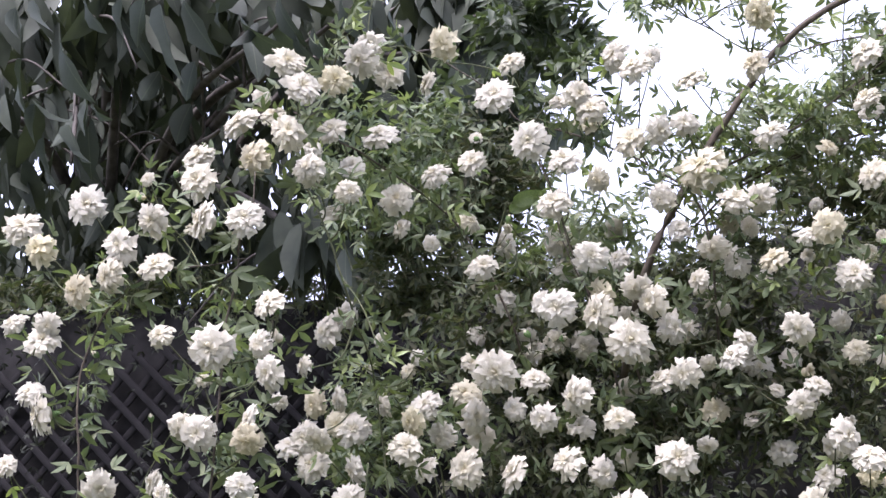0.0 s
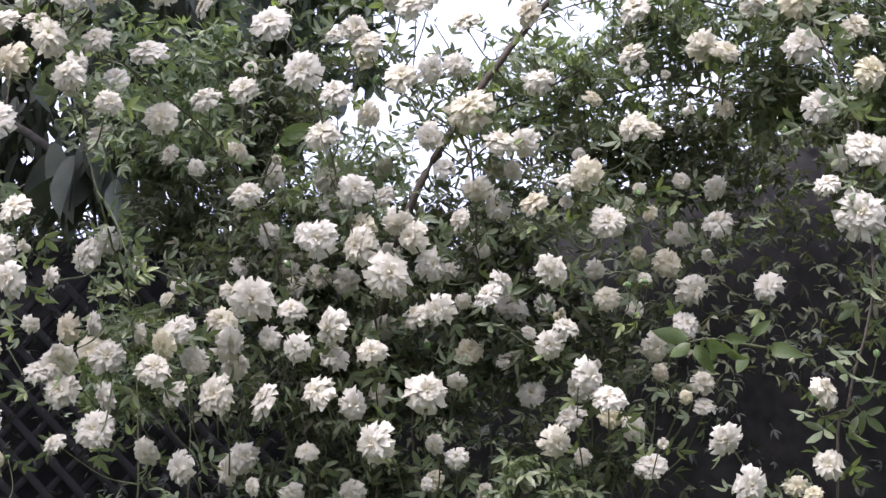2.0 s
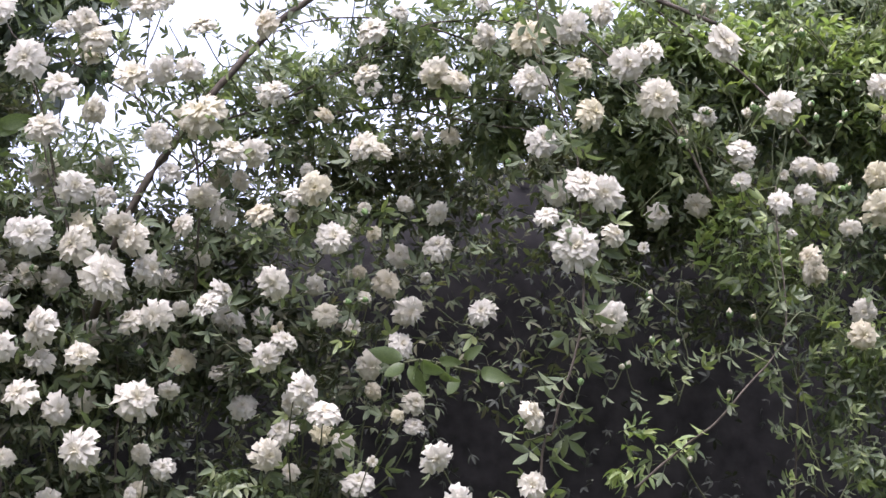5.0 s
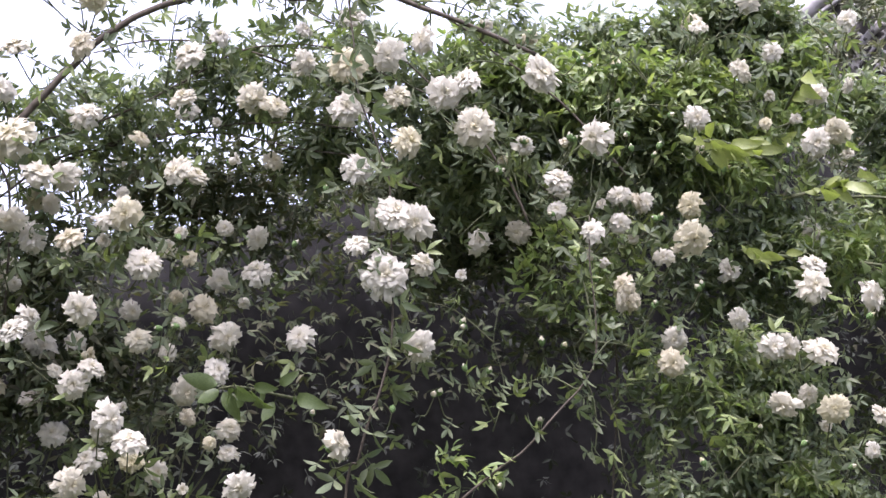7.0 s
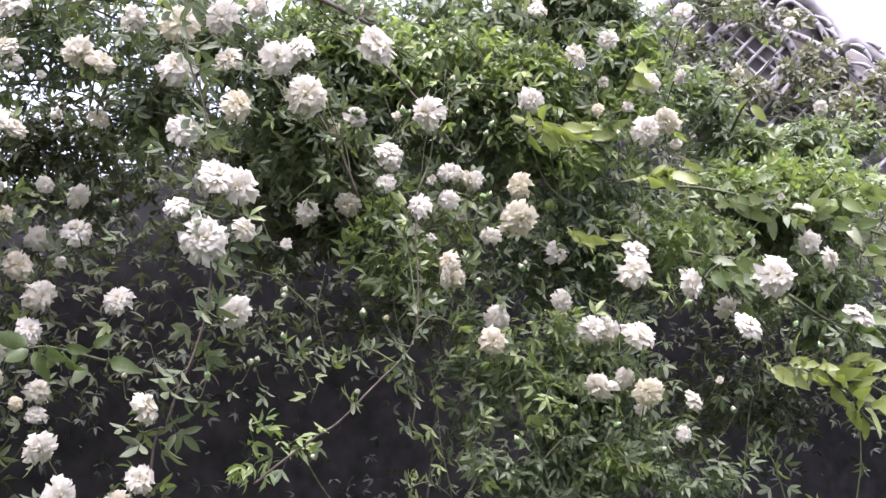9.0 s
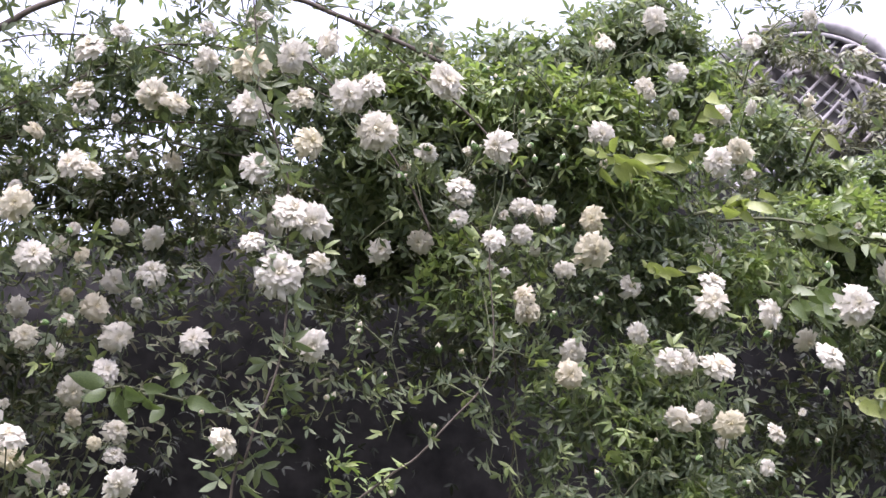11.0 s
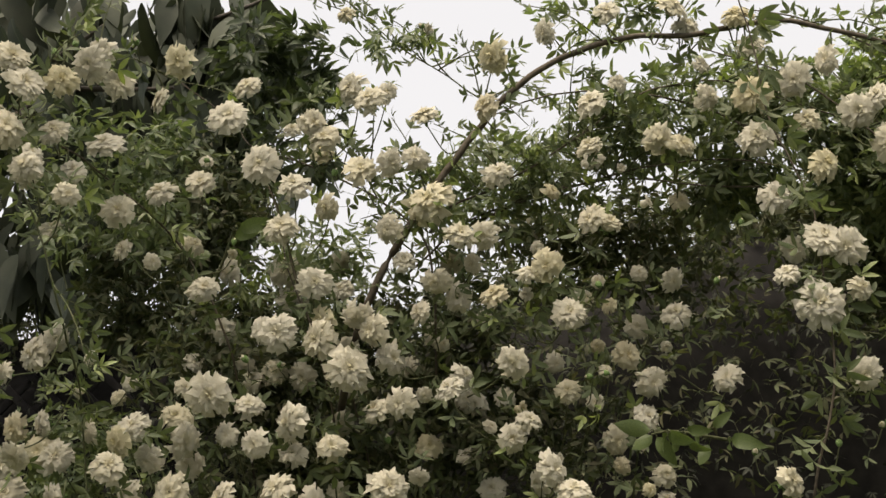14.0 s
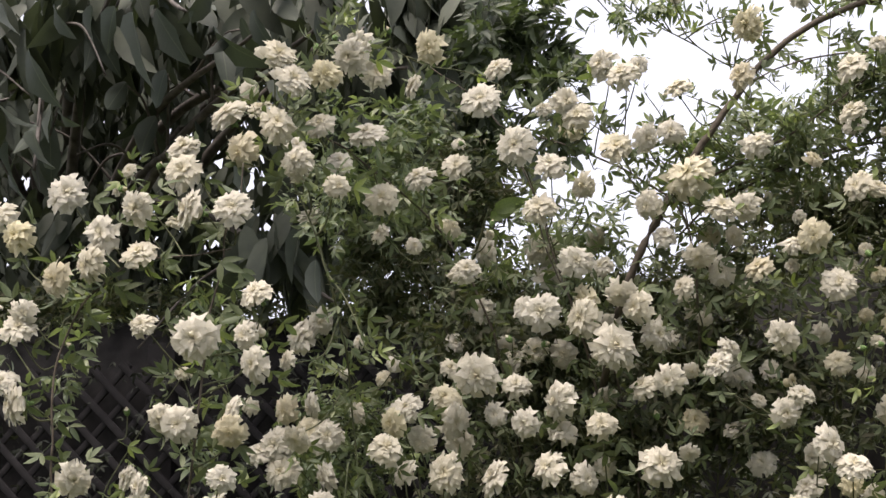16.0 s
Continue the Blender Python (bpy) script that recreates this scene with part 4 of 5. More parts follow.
    for x in np.arange(-rad + 0.1, right, 0.1):
        bm = bmesh.new()
        tube(bm, [Vector((x, 0, 0.15)), Vector((x, 0, GATE_HIGH - 0.65))], 0.007, 0.007, 6)
        part("upright", bm, STONE, root)


gate()


def on_gate(x, z, rx, rz, count, front=0.07):
    c = GATE @ Vector((x, -front, GATE_HIGH + z))
    return (c.x, c.y, c.z, rx, 0.03, rz, count)


thicket("brown leafless vine tangle and old leaves on the gate", LEAF_DRY, [
    on_gate(-0.08, 0.25, 0.07, 0.06, 130), on_gate(0.05, 0.215, 0.12, 0.05, 100), on_gate(-0.14, 0.12, 0.09, 0.12, 110), on_gate(0.16, 0.17, 0.06, 0.05, 60), on_gate(0.24, 0.03, 0.12, 0.06, 110), on_gate(0.3, -0.09, 0.14, 0.08, 160), on_gate(0.08, -0.08, 0.18, 0.07, 130), on_gate(0.43, -0.05, 0.07, 0.05, 45), on_gate(0.2, -0.02, 0.1, 0.05, 90), on_gate(0.38, -0.16, 0.12, 0.06, 120), on_gate(0.0, 0.05, 0.09, 0.06, 40)], 0.026, "vine", "vine_foliage")


# ---- the climbing roses, cane by cane ----
climbing_rose(0.0068,
    [(-0.462, 2.400, 0.000), (-0.461, 2.230, 1.100), (-0.459, 2.200, 1.755), (-0.457, 2.177, 1.908), (-0.393, 1.940, 2.031), (-0.332, 1.860, 2.149), (-0.272, 1.860, 2.251), (-0.235, 1.860, 2.303), (-0.186, 1.860, 2.366), (-0.132, 1.860, 2.426), (-0.067, 1.860, 2.468), (-0.001, 1.860, 2.493), (0.066, 1.860, 2.502), (0.134, 1.860, 2.497), (0.253, 1.860, 2.510), (0.338, 1.860, 2.491), (0.406, 1.860, 2.467), (0.499, 1.860, 2.428)],
    [(-0.076, 1.870, 2.525, 0.037), (-0.150, 1.820, 2.466, 0.047), (0.016, 1.845, 2.535, 0.040), (0.112, 1.845, 2.535, 0.045), (0.132, 1.870, 2.515, 0.039), (0.203, 1.845, 2.512, 0.043), (0.219, 1.845, 2.466, 0.043), (0.324, 1.845, 2.435, 0.042), (0.493, 1.820, 2.378, 0.055), (-0.155, 1.845, 2.292, 0.042), (-0.166, 1.845, 2.398, 0.039), (-0.259, 1.845, 2.391, 0.041), (-0.351, 1.820, 2.302, 0.051), (-0.308, 1.820, 2.312, 0.043), (-0.274, 1.845, 2.325, 0.040), (-0.250, 1.820, 2.245, 0.063), (-0.309, 1.820, 2.211, 0.041), (-0.212, 1.820, 2.194, 0.043), (-0.178, 1.845, 2.202, 0.041), (-0.293, 1.845, 2.169, 0.033), (-0.409, 1.820, 2.056, 0.052), (-0.407, 1.845, 2.090, 0.041), (-0.355, 1.820, 2.088, 0.045), (-0.333, 1.820, 2.066, 0.047), (0.423, 1.870, 2.474, 0.027), (0.492, 1.870, 2.460, 0.025), (-0.384, 1.900, 2.059, 0.037)],
    [(-0.258, 1.860, 2.543), (0.417, 1.860, 2.514), (0.418, 1.860, 2.469), (0.487, 1.860, 2.459), (0.562, 1.860, 2.420), (0.584, 1.860, 2.408), (-0.265, 1.860, 2.269), (-0.318, 1.860, 2.253)], twigs=11, label='thick grey-brown arching rose cane with leafy twigs')
climbing_rose(0.0022,
    [(-0.300, 1.960, 2.189), (-0.217, 1.960, 2.259), (-0.140, 1.960, 2.289), (-0.054, 1.960, 2.311), (0.041, 1.960, 2.316), (0.144, 1.960, 2.298), (0.255, 1.960, 2.285), (0.338, 1.960, 2.240)],
    [(0.076, 1.845, 2.330, 0.043), (0.107, 1.845, 2.317, 0.039), (0.111, 1.990, 2.285, 0.029), (0.051, 1.870, 2.243, 0.025), (0.273, 1.990, 2.198, 0.040), (-0.236, 1.990, 2.211, 0.040), (0.391, 1.930, 2.096, 0.025), (0.024, 1.930, 2.320, 0.021)],
    [(0.184, 1.870, 2.203)], twigs=14, label='thin arching rose cane with small leaves')
climbing_rose(0.0024,
    [(-0.263, 1.920, 2.237), (-0.238, 1.920, 2.272), (-0.171, 1.920, 2.298), (-0.087, 1.920, 2.342), (-0.018, 1.920, 2.386), (0.051, 1.920, 2.432), (0.130, 1.920, 2.449), (0.198, 1.920, 2.443), (0.274, 1.920, 2.409), (0.341, 1.920, 2.380)],
    [(0.149, 1.870, 2.452, 0.027), (0.148, 1.845, 2.390, 0.039), (-0.015, 1.845, 2.391, 0.045), (0.025, 1.870, 2.432, 0.031), (0.385, 1.820, 2.360, 0.045), (0.352, 1.820, 2.343, 0.046), (0.285, 1.845, 2.341, 0.042), (0.394, 1.820, 2.292, 0.056), (-0.019, 1.845, 2.322, 0.037), (-0.082, 1.870, 2.269, 0.030), (-0.017, 1.900, 2.326, 0.034)],
    [(0.338, 1.860, 2.346)], twigs=15, label='thin arching rose cane with small leaves and blooms')
climbing_rose(0.0024,
    [(0.182, 1.755, 2.568), (0.201, 1.755, 2.469), (0.213, 1.755, 2.381), (0.221, 1.755, 2.313), (0.241, 1.755, 2.254), (0.263, 1.755, 2.188), (0.267, 1.755, 2.108), (0.269, 1.755, 2.022), (0.263, 1.755, 1.939), (0.245, 1.755, 1.873), (0.228, 1.755, 1.807), (0.208, 1.755, 1.725), (0.158, 1.785, 1.100), (0.133, 1.955, 0.000)],
    [(0.211, 1.820, 2.378, 0.053), (0.270, 1.820, 2.397, 0.047), (0.211, 1.820, 2.311, 0.048), (0.295, 1.820, 2.264, 0.049), (0.226, 1.820, 2.221, 0.044), (0.271, 1.745, 2.137, 0.055), (0.300, 1.745, 2.125, 0.048), (0.220, 1.745, 2.090, 0.031), (0.257, 1.745, 2.049, 0.060), (0.308, 1.745, 2.067, 0.035), (0.303, 1.745, 1.955, 0.040), (0.195, 1.745, 1.824, 0.037), (0.072, 1.745, 1.769, 0.040), (0.099, 1.745, 1.712, 0.044), (0.196, 1.745, 1.735, 0.035)],
    [(0.139, 1.860, 2.117), (0.281, 1.860, 1.884), (0.170, 1.860, 1.878), (0.379, 1.860, 2.008), (0.340, 1.860, 1.907), (0.385, 1.860, 2.006)], leaf_step=0.016, leaf_size=1.4, young=0.05, label='upright hanging rose cane with large white blooms')
climbing_rose(0.0030,
    [(-0.515, 1.900, 2.350), (-0.497, 1.900, 2.302), (-0.479, 1.900, 2.246), (-0.461, 1.900, 2.174), (-0.441, 1.904, 2.104), (-0.424, 1.940, 2.024), (-0.418, 1.990, 1.946), (-0.424, 2.030, 1.832), (-0.428, 2.030, 1.717), (-0.478, 2.060, 1.100), (-0.503, 2.230, 0.000)],
    [(-0.496, 1.820, 2.321, 0.056), (-0.447, 1.820, 2.282, 0.044), (-0.402, 1.845, 2.258, 0.037), (-0.464, 1.820, 2.221, 0.049), (-0.417, 1.820, 2.139, 0.049), (-0.410, 1.990, 2.220, 0.041), (-0.468, 1.820, 2.069, 0.053), (-0.502, 1.870, 2.087, 0.036), (-0.371, 1.820, 2.013, 0.062), (-0.448, 1.820, 1.943, 0.051), (-0.497, 1.820, 1.915, 0.041), (-0.410, 1.990, 1.970, 0.035), (-0.393, 1.820, 1.905, 0.044), (-0.452, 1.845, 1.904, 0.040), (-0.466, 1.820, 1.851, 0.049), (-0.415, 1.990, 1.868, 0.034), (-0.424, 1.845, 1.837, 0.041), (-0.468, 1.990, 2.043, 0.041), (-0.456, 1.990, 1.723, 0.038)],
    [(-0.477, 1.860, 2.032)])
climbing_rose(0.0024,
    [(-0.642, 1.893, 2.496), (-0.568, 1.920, 2.438), (-0.533, 1.920, 2.391), (-0.463, 1.920, 2.363), (-0.395, 1.920, 2.330), (-0.330, 1.920, 2.286), (-0.276, 1.920, 2.235), (-0.258, 1.920, 2.148), (-0.264, 1.951, 2.028)],
    [(-0.316, 1.870, 2.444, 0.030), (-0.363, 1.845, 2.442, 0.045), (-0.335, 1.820, 2.410, 0.047), (-0.460, 1.870, 2.394, 0.029), (-0.426, 1.845, 2.391, 0.042), (-0.406, 1.845, 2.366, 0.046), (-0.197, 1.870, 2.169, 0.029), (-0.246, 1.845, 2.138, 0.045), (-0.220, 1.870, 2.119, 0.039), (-0.271, 1.845, 2.094, 0.036), (-0.167, 1.845, 2.112, 0.038), (-0.144, 1.820, 2.010, 0.046), (-0.314, 1.845, 2.030, 0.041), (-0.334, 1.845, 1.956, 0.040), (-0.298, 1.820, 1.962, 0.043), (-0.271, 1.870, 1.982, 0.022), (-0.234, 1.845, 1.983, 0.040), (-0.220, 1.870, 2.006, 0.035), (-0.150, 1.845, 1.912, 0.039), (-0.128, 1.845, 1.933, 0.035), (-0.309, 1.990, 2.049, 0.035), (-0.423, 1.900, 2.366, 0.039), (-0.251, 1.930, 2.068, 0.023), (-0.185, 1.930, 1.944, 0.023)],
    [(-0.321, 1.860, 1.916), (-0.397, 1.860, 2.314)], twigs=10)
climbing_rose(0.0026,
    [(-0.786, 1.630, 2.345), (-0.736, 1.634, 2.304), (-0.705, 1.686, 2.289), (-0.673, 1.800, 2.269), (-0.642, 1.872, 2.239), (-0.599, 1.900, 2.171), (-0.564, 1.922, 2.078), (-0.554, 1.980, 1.985), (-0.543, 2.030, 1.854), (-0.539, 2.030, 1.737), (-0.489, 2.060, 1.100), (-0.464, 2.230, 0.000)],
    [(-0.583, 1.845, 2.145, 0.042), (-0.581, 1.990, 2.216, 0.046), (-0.565, 1.820, 1.987, 0.057), (-0.543, 1.990, 2.036, 0.036), (-0.514, 1.845, 1.972, 0.038), (-0.544, 1.845, 1.934, 0.035), (-0.605, 1.845, 1.929, 0.047), (-0.541, 1.820, 1.842, 0.048), (-0.558, 1.990, 2.064, 0.031), (-0.511, 1.990, 2.052, 0.040), (-0.591, 1.990, 2.123, 0.040), (-0.718, 1.601, 2.298, 0.039), (-0.680, 1.688, 2.310, 0.048), (-0.704, 1.637, 2.254, 0.035), (-0.670, 1.722, 2.227, 0.045), (-0.641, 1.815, 2.284, 0.042), (-0.755, 1.990, 2.262, 0.032), (-0.546, 1.990, 2.043, 0.034), (-0.495, 1.870, 1.775, 0.030), (-0.548, 1.990, 1.727, 0.035), (-0.552, 1.990, 1.717, 0.035), (-0.572, 1.870, 1.729, 0.028), (-0.802, 1.725, 2.323, 0.033), (-0.617, 1.900, 2.232, 0.034), (-0.562, 1.930, 2.226, 0.022)],
    [(-0.521, 1.860, 2.040)])
climbing_rose(0.0024,
    [(-0.795, 1.520, 2.226), (-0.798, 1.520, 2.180), (-0.816, 1.520, 2.136), (-0.819, 1.520, 2.092), (-0.837, 1.520, 2.028), (-0.842, 1.520, 1.963), (-0.847, 1.520, 1.885), (-0.852, 1.520, 1.802), (-0.850, 1.520, 1.724), (-0.925, 1.550, 1.100), (-0.900, 1.990, 0.000)],
    [(-0.807, 1.550, 2.255, 0.049), (-0.903, 1.575, 2.273, 0.042), (-0.892, 1.550, 2.233, 0.046), (-0.848, 1.490, 2.157, 0.048), (-0.795, 1.490, 2.154, 0.048), (-0.911, 1.490, 2.013, 0.034), (-0.760, 1.490, 2.040, 0.047), (-0.839, 1.490, 1.992, 0.056), (-0.773, 1.490, 1.990, 0.035), (-0.799, 1.600, 2.020, 0.025), (-0.760, 1.490, 1.954, 0.039), (-0.859, 1.490, 1.887, 0.044), (-0.883, 1.490, 1.897, 0.032), (-0.790, 1.490, 1.875, 0.040), (-0.788, 1.490, 1.899, 0.033), (-0.905, 1.490, 1.815, 0.032), (-0.801, 1.490, 1.818, 0.035), (-1.038, 1.990, 1.836, 0.059), (-1.017, 1.990, 1.786, 0.049), (-0.893, 1.560, 2.033, 0.021), (-0.888, 1.560, 1.964, 0.021)],
    [(-0.950, 1.590, 2.259)], leaf_step=0.024, leaf_size=1.35, label='hanging rose cane with white blooms beside the tree')
climbing_rose(0.0022,
    [(-0.804, 1.510, 2.110), (-0.854, 1.510, 2.106), (-0.901, 1.510, 2.106), (-0.936, 1.510, 2.106), (-0.994, 1.510, 2.068), (-1.023, 1.510, 2.025), (-1.040, 1.510, 1.968), (-1.039, 1.510, 1.896), (-1.041, 1.510, 1.812), (-1.039, 1.510, 1.730), (-1.149, 1.540, 1.100), (-1.124, 1.980, 0.000)],
    [(-1.062, 1.550, 2.221, 0.051), (-0.998, 1.600, 2.265, 0.021), (-0.923, 1.490, 2.170, 0.045), (-0.924, 1.600, 2.182, 0.025), (-1.094, 1.490, 2.147, 0.043), (-0.973, 1.490, 2.138, 0.046), (-0.986, 1.490, 2.099, 0.050), (-0.919, 1.490, 2.104, 0.042), (-1.034, 1.490, 2.085, 0.042), (-1.079, 1.490, 2.044, 0.031), (-1.086, 1.490, 2.022, 0.043), (-1.100, 1.490, 1.953, 0.035), (-1.082, 1.490, 1.926, 0.050), (-0.996, 1.490, 1.829, 0.041), (-0.978, 1.600, 1.840, 0.033), (-0.966, 1.600, 1.807, 0.033), (-1.173, 1.560, 2.203, 0.050), (-1.177, 1.560, 2.064, 0.041), (-1.183, 1.560, 1.872, 0.032)],
    [(-1.007, 1.590, 2.235), (-0.980, 1.590, 1.921), (-1.064, 1.590, 2.016)], leaf_step=0.026, leaf_size=1.35, label='hanging rose cane with white blooms beside the tree')
climbing_rose(0.0016,
    [(-1.005, 1.955, 2.139), (-1.093, 2.000, 2.062), (-1.211, 2.056, 1.963), (-1.271, 2.070, 1.877), (-1.298, 2.070, 1.766), (-1.348, 2.100, 1.100), (-1.373, 2.270, 0.000)],
    [(-0.974, 1.990, 1.996, 0.030), (-0.970, 2.020, 1.924, 0.049), (-1.110, 1.990, 1.803, 0.044), (-1.084, 1.730, 2.287, 0.022)],
    [], label='bare thin rose twig with few blooms')
climbing_rose(0.0011,
    [(-0.612, 1.898, 2.325), (-0.613, 1.898, 2.270), (-0.624, 1.892, 2.190), (-0.631, 1.901, 2.095), (-0.646, 1.960, 2.022), (-0.656, 2.015, 1.927), (-0.660, 2.030, 1.742), (-0.673, 2.060, 1.100), (-0.679, 2.230, 0.000)],
    [(-0.592, 1.845, 2.309, 0.041), (-0.638, 1.990, 2.072, 0.037), (-0.654, 1.825, 2.186, 0.025), (-0.673, 1.736, 1.876, 0.048), (-0.669, 1.764, 1.918, 0.036), (-0.662, 1.798, 1.942, 0.043), (-0.645, 1.821, 1.901, 0.040), (-0.621, 1.859, 1.961, 0.045), (-0.612, 1.818, 1.851, 0.052), (-0.659, 1.781, 1.850, 0.036), (-0.624, 1.990, 1.780, 0.044), (-0.652, 1.801, 1.753, 0.042), (-0.646, 1.990, 1.762, 0.045), (-0.643, 1.816, 1.688, 0.036), (-0.611, 1.900, 1.905, 0.042), (-0.622, 1.900, 2.014, 0.034), (-0.608, 1.930, 2.377, 0.025), (-0.740, 1.833, 2.052, 0.023)],
    [(-0.584, 1.860, 2.350)], label='thin hanging rose stem with small leaves')
climbing_rose(0.0020,
    [(-0.535, 1.890, 2.452), (-0.579, 1.890, 2.477), (-0.650, 1.850, 2.488), (-0.679, 1.770, 2.481), (-0.712, 1.657, 2.415), (-0.748, 1.620, 2.379), (-0.789, 1.620, 2.342), (-0.788, 1.620, 2.284), (-0.763, 1.620, 2.224), (-0.733, 1.625, 2.151), (-0.715, 1.666, 2.050), (-0.801, 1.970, 2.000), (-0.801, 2.020, 1.746), (-0.800, 2.050, 1.100), (-0.799, 2.220, 0.000)],
    [(-0.523, 1.845, 2.458, 0.039), (-0.545, 1.820, 2.400, 0.056), (-0.762, 1.550, 2.381, 0.049), (-0.741, 1.550, 2.344, 0.046), (-0.707, 1.588, 2.365, 0.043), (-0.691, 1.687, 2.452, 0.037), (-0.688, 1.639, 2.411, 0.047), (-0.674, 1.711, 2.412, 0.046), (-0.620, 1.815, 2.493, 0.052), (-0.652, 1.828, 2.439, 0.036), (-0.822, 1.600, 2.362, 0.028), (-0.830, 1.550, 2.306, 0.048), (-0.806, 1.600, 2.332, 0.033), (-0.760, 1.550, 2.284, 0.048), (-0.733, 1.554, 2.233, 0.043), (-0.748, 1.600, 2.236, 0.032), (-0.688, 1.580, 2.201, 0.034), (-0.872, 1.990, 2.300, 0.046), (-0.761, 1.600, 1.979, 0.030), (-0.735, 1.990, 2.048, 0.027), (-0.921, 1.990, 1.807, 0.034), (-0.860, 1.990, 1.828, 0.057), (-0.709, 1.643, 1.778, 0.026), (-0.775, 1.990, 1.792, 0.041), (-0.799, 1.730, 1.898, 0.039)],
    [(-0.710, 1.628, 2.437), (-0.725, 1.601, 2.418), (-0.670, 1.768, 2.502)], twigs=12, label='arching rose cane crowded with white double blooms')
climbing_rose(0.0018,
    [(-0.883, 2.041, 2.110), (-0.854, 2.070, 2.058), (-0.816, 2.100, 2.004), (-0.785, 2.125, 1.950), (-0.762, 2.140, 1.877), (-0.763, 2.140, 1.751), (-0.813, 2.170, 1.100), (-0.838, 2.340, 0.000)],
    [(-0.869, 2.020, 2.133, 0.042), (-0.901, 2.020, 2.110, 0.054), (-0.763, 2.020, 2.032, 0.027), (-0.824, 2.020, 2.046, 0.026), (-0.924, 2.020, 1.993, 0.045), (-0.881, 2.020, 1.995, 0.043), (-0.805, 2.020, 1.981, 0.040), (-0.942, 2.020, 1.937, 0.057), (-0.932, 2.020, 1.895, 0.055), (-0.884, 2.020, 1.956, 0.047), (-0.857, 2.020, 1.944, 0.054), (-0.856, 2.020, 1.882, 0.045)],
    [])
climbing_rose(0.0024,
    [(-0.483, 1.900, 2.234), (-0.468, 1.900, 2.173), (-0.446, 1.909, 2.116), (-0.402, 1.950, 2.041), (-0.383, 1.999, 1.967), (-0.368, 2.030, 1.871), (-0.364, 2.030, 1.757), (-0.314, 2.060, 1.100), (-0.289, 2.230, 0.000)],
    [(-0.495, 1.990, 2.209, 0.050), (-0.319, 1.820, 1.847, 0.051), (-0.282, 1.870, 1.869, 0.026), (-0.483, 1.990, 2.167, 0.046), (-0.400, 1.990, 2.025, 0.041), (-0.385, 1.820, 1.782, 0.056), (-0.284, 1.870, 1.763, 0.031), (-0.326, 1.870, 1.729, 0.019), (-0.314, 1.870, 1.782, 0.028), (-0.335, 1.990, 1.742, 0.031), (-0.391, 1.900, 2.149, 0.033)],
    [(-0.545, 1.860, 2.216)])
climbing_rose(0.0020,
    [(-0.269, 1.940, 2.293), (-0.256, 1.940, 2.208), (-0.247, 1.949, 2.123), (-0.242, 1.990, 2.047), (-0.247, 2.048, 1.957), (-0.256, 2.070, 1.857), (-0.254, 2.070, 1.759), (-0.204, 2.100, 1.100), (-0.179, 2.270, 0.000)],
    [(-0.210, 1.990, 1.990, 0.037), (-0.189, 1.990, 1.863, 0.039), (-0.266, 1.990, 2.100, 0.037), (-0.281, 1.990, 1.930, 0.038), (-0.223, 1.990, 1.913, 0.035), (-0.262, 1.990, 1.726, 0.029), (-0.202, 1.990, 1.730, 0.029), (-0.252, 1.990, 1.698, 0.031), (-0.223, 1.990, 1.998, 0.039)],
    [])
climbing_rose(0.0018,
    [(-0.089, 1.960, 2.185), (-0.114, 1.961, 2.159), (-0.140, 1.975, 2.111), (-0.151, 2.005, 2.058), (-0.149, 2.050, 1.990), (-0.142, 2.081, 1.926), (-0.130, 2.090, 1.857), (-0.121, 2.090, 1.758), (-0.071, 2.120, 1.100), (-0.046, 2.290, 0.000)],
    [(-0.026, 1.845, 2.216, 0.041), (-0.002, 1.870, 2.214, 0.037), (-0.120, 1.870, 2.117, 0.028), (-0.113, 1.845, 2.141, 0.039), (-0.090, 1.820, 2.145, 0.046), (-0.065, 1.845, 2.081, 0.045), (-0.042, 1.990, 2.141, 0.033), (-0.035, 1.990, 1.984, 0.025), (-0.008, 1.990, 1.927, 0.042), (-0.002, 1.990, 1.889, 0.028), (-0.026, 1.990, 2.067, 0.022), (-0.100, 1.820, 1.863, 0.045), (-0.072, 1.820, 1.832, 0.046), (-0.192, 1.990, 2.116, 0.032), (-0.166, 1.990, 1.995, 0.035), (-0.091, 1.990, 2.045, 0.030), (0.057, 1.990, 1.872, 0.035), (-0.147, 1.845, 1.780, 0.040), (-0.044, 1.990, 1.811, 0.033), (-0.020, 1.990, 1.755, 0.045), (0.058, 1.990, 1.837, 0.030), (-0.118, 1.990, 1.770, 0.028), (-0.073, 1.930, 1.989, 0.033), (-0.018, 1.930, 2.016, 0.020), (-0.021, 1.930, 2.149, 0.021), (0.031, 1.930, 1.845, 0.019), (-0.129, 1.900, 1.817, 0.039), (-0.116, 1.900, 1.859, 0.039), (-0.072, 1.900, 1.816, 0.031), (-0.095, 1.930, 1.895, 0.024), (-0.007, 1.930, 2.111, 0.023), (-0.005, 1.930, 1.781, 0.022), (-0.144, 1.930, 1.967, 0.024), (-0.106, 1.930, 2.206, 0.021)],
    [(-0.038, 1.860, 1.994), (-0.015, 1.860, 1.997), (-0.019, 1.860, 2.122)])
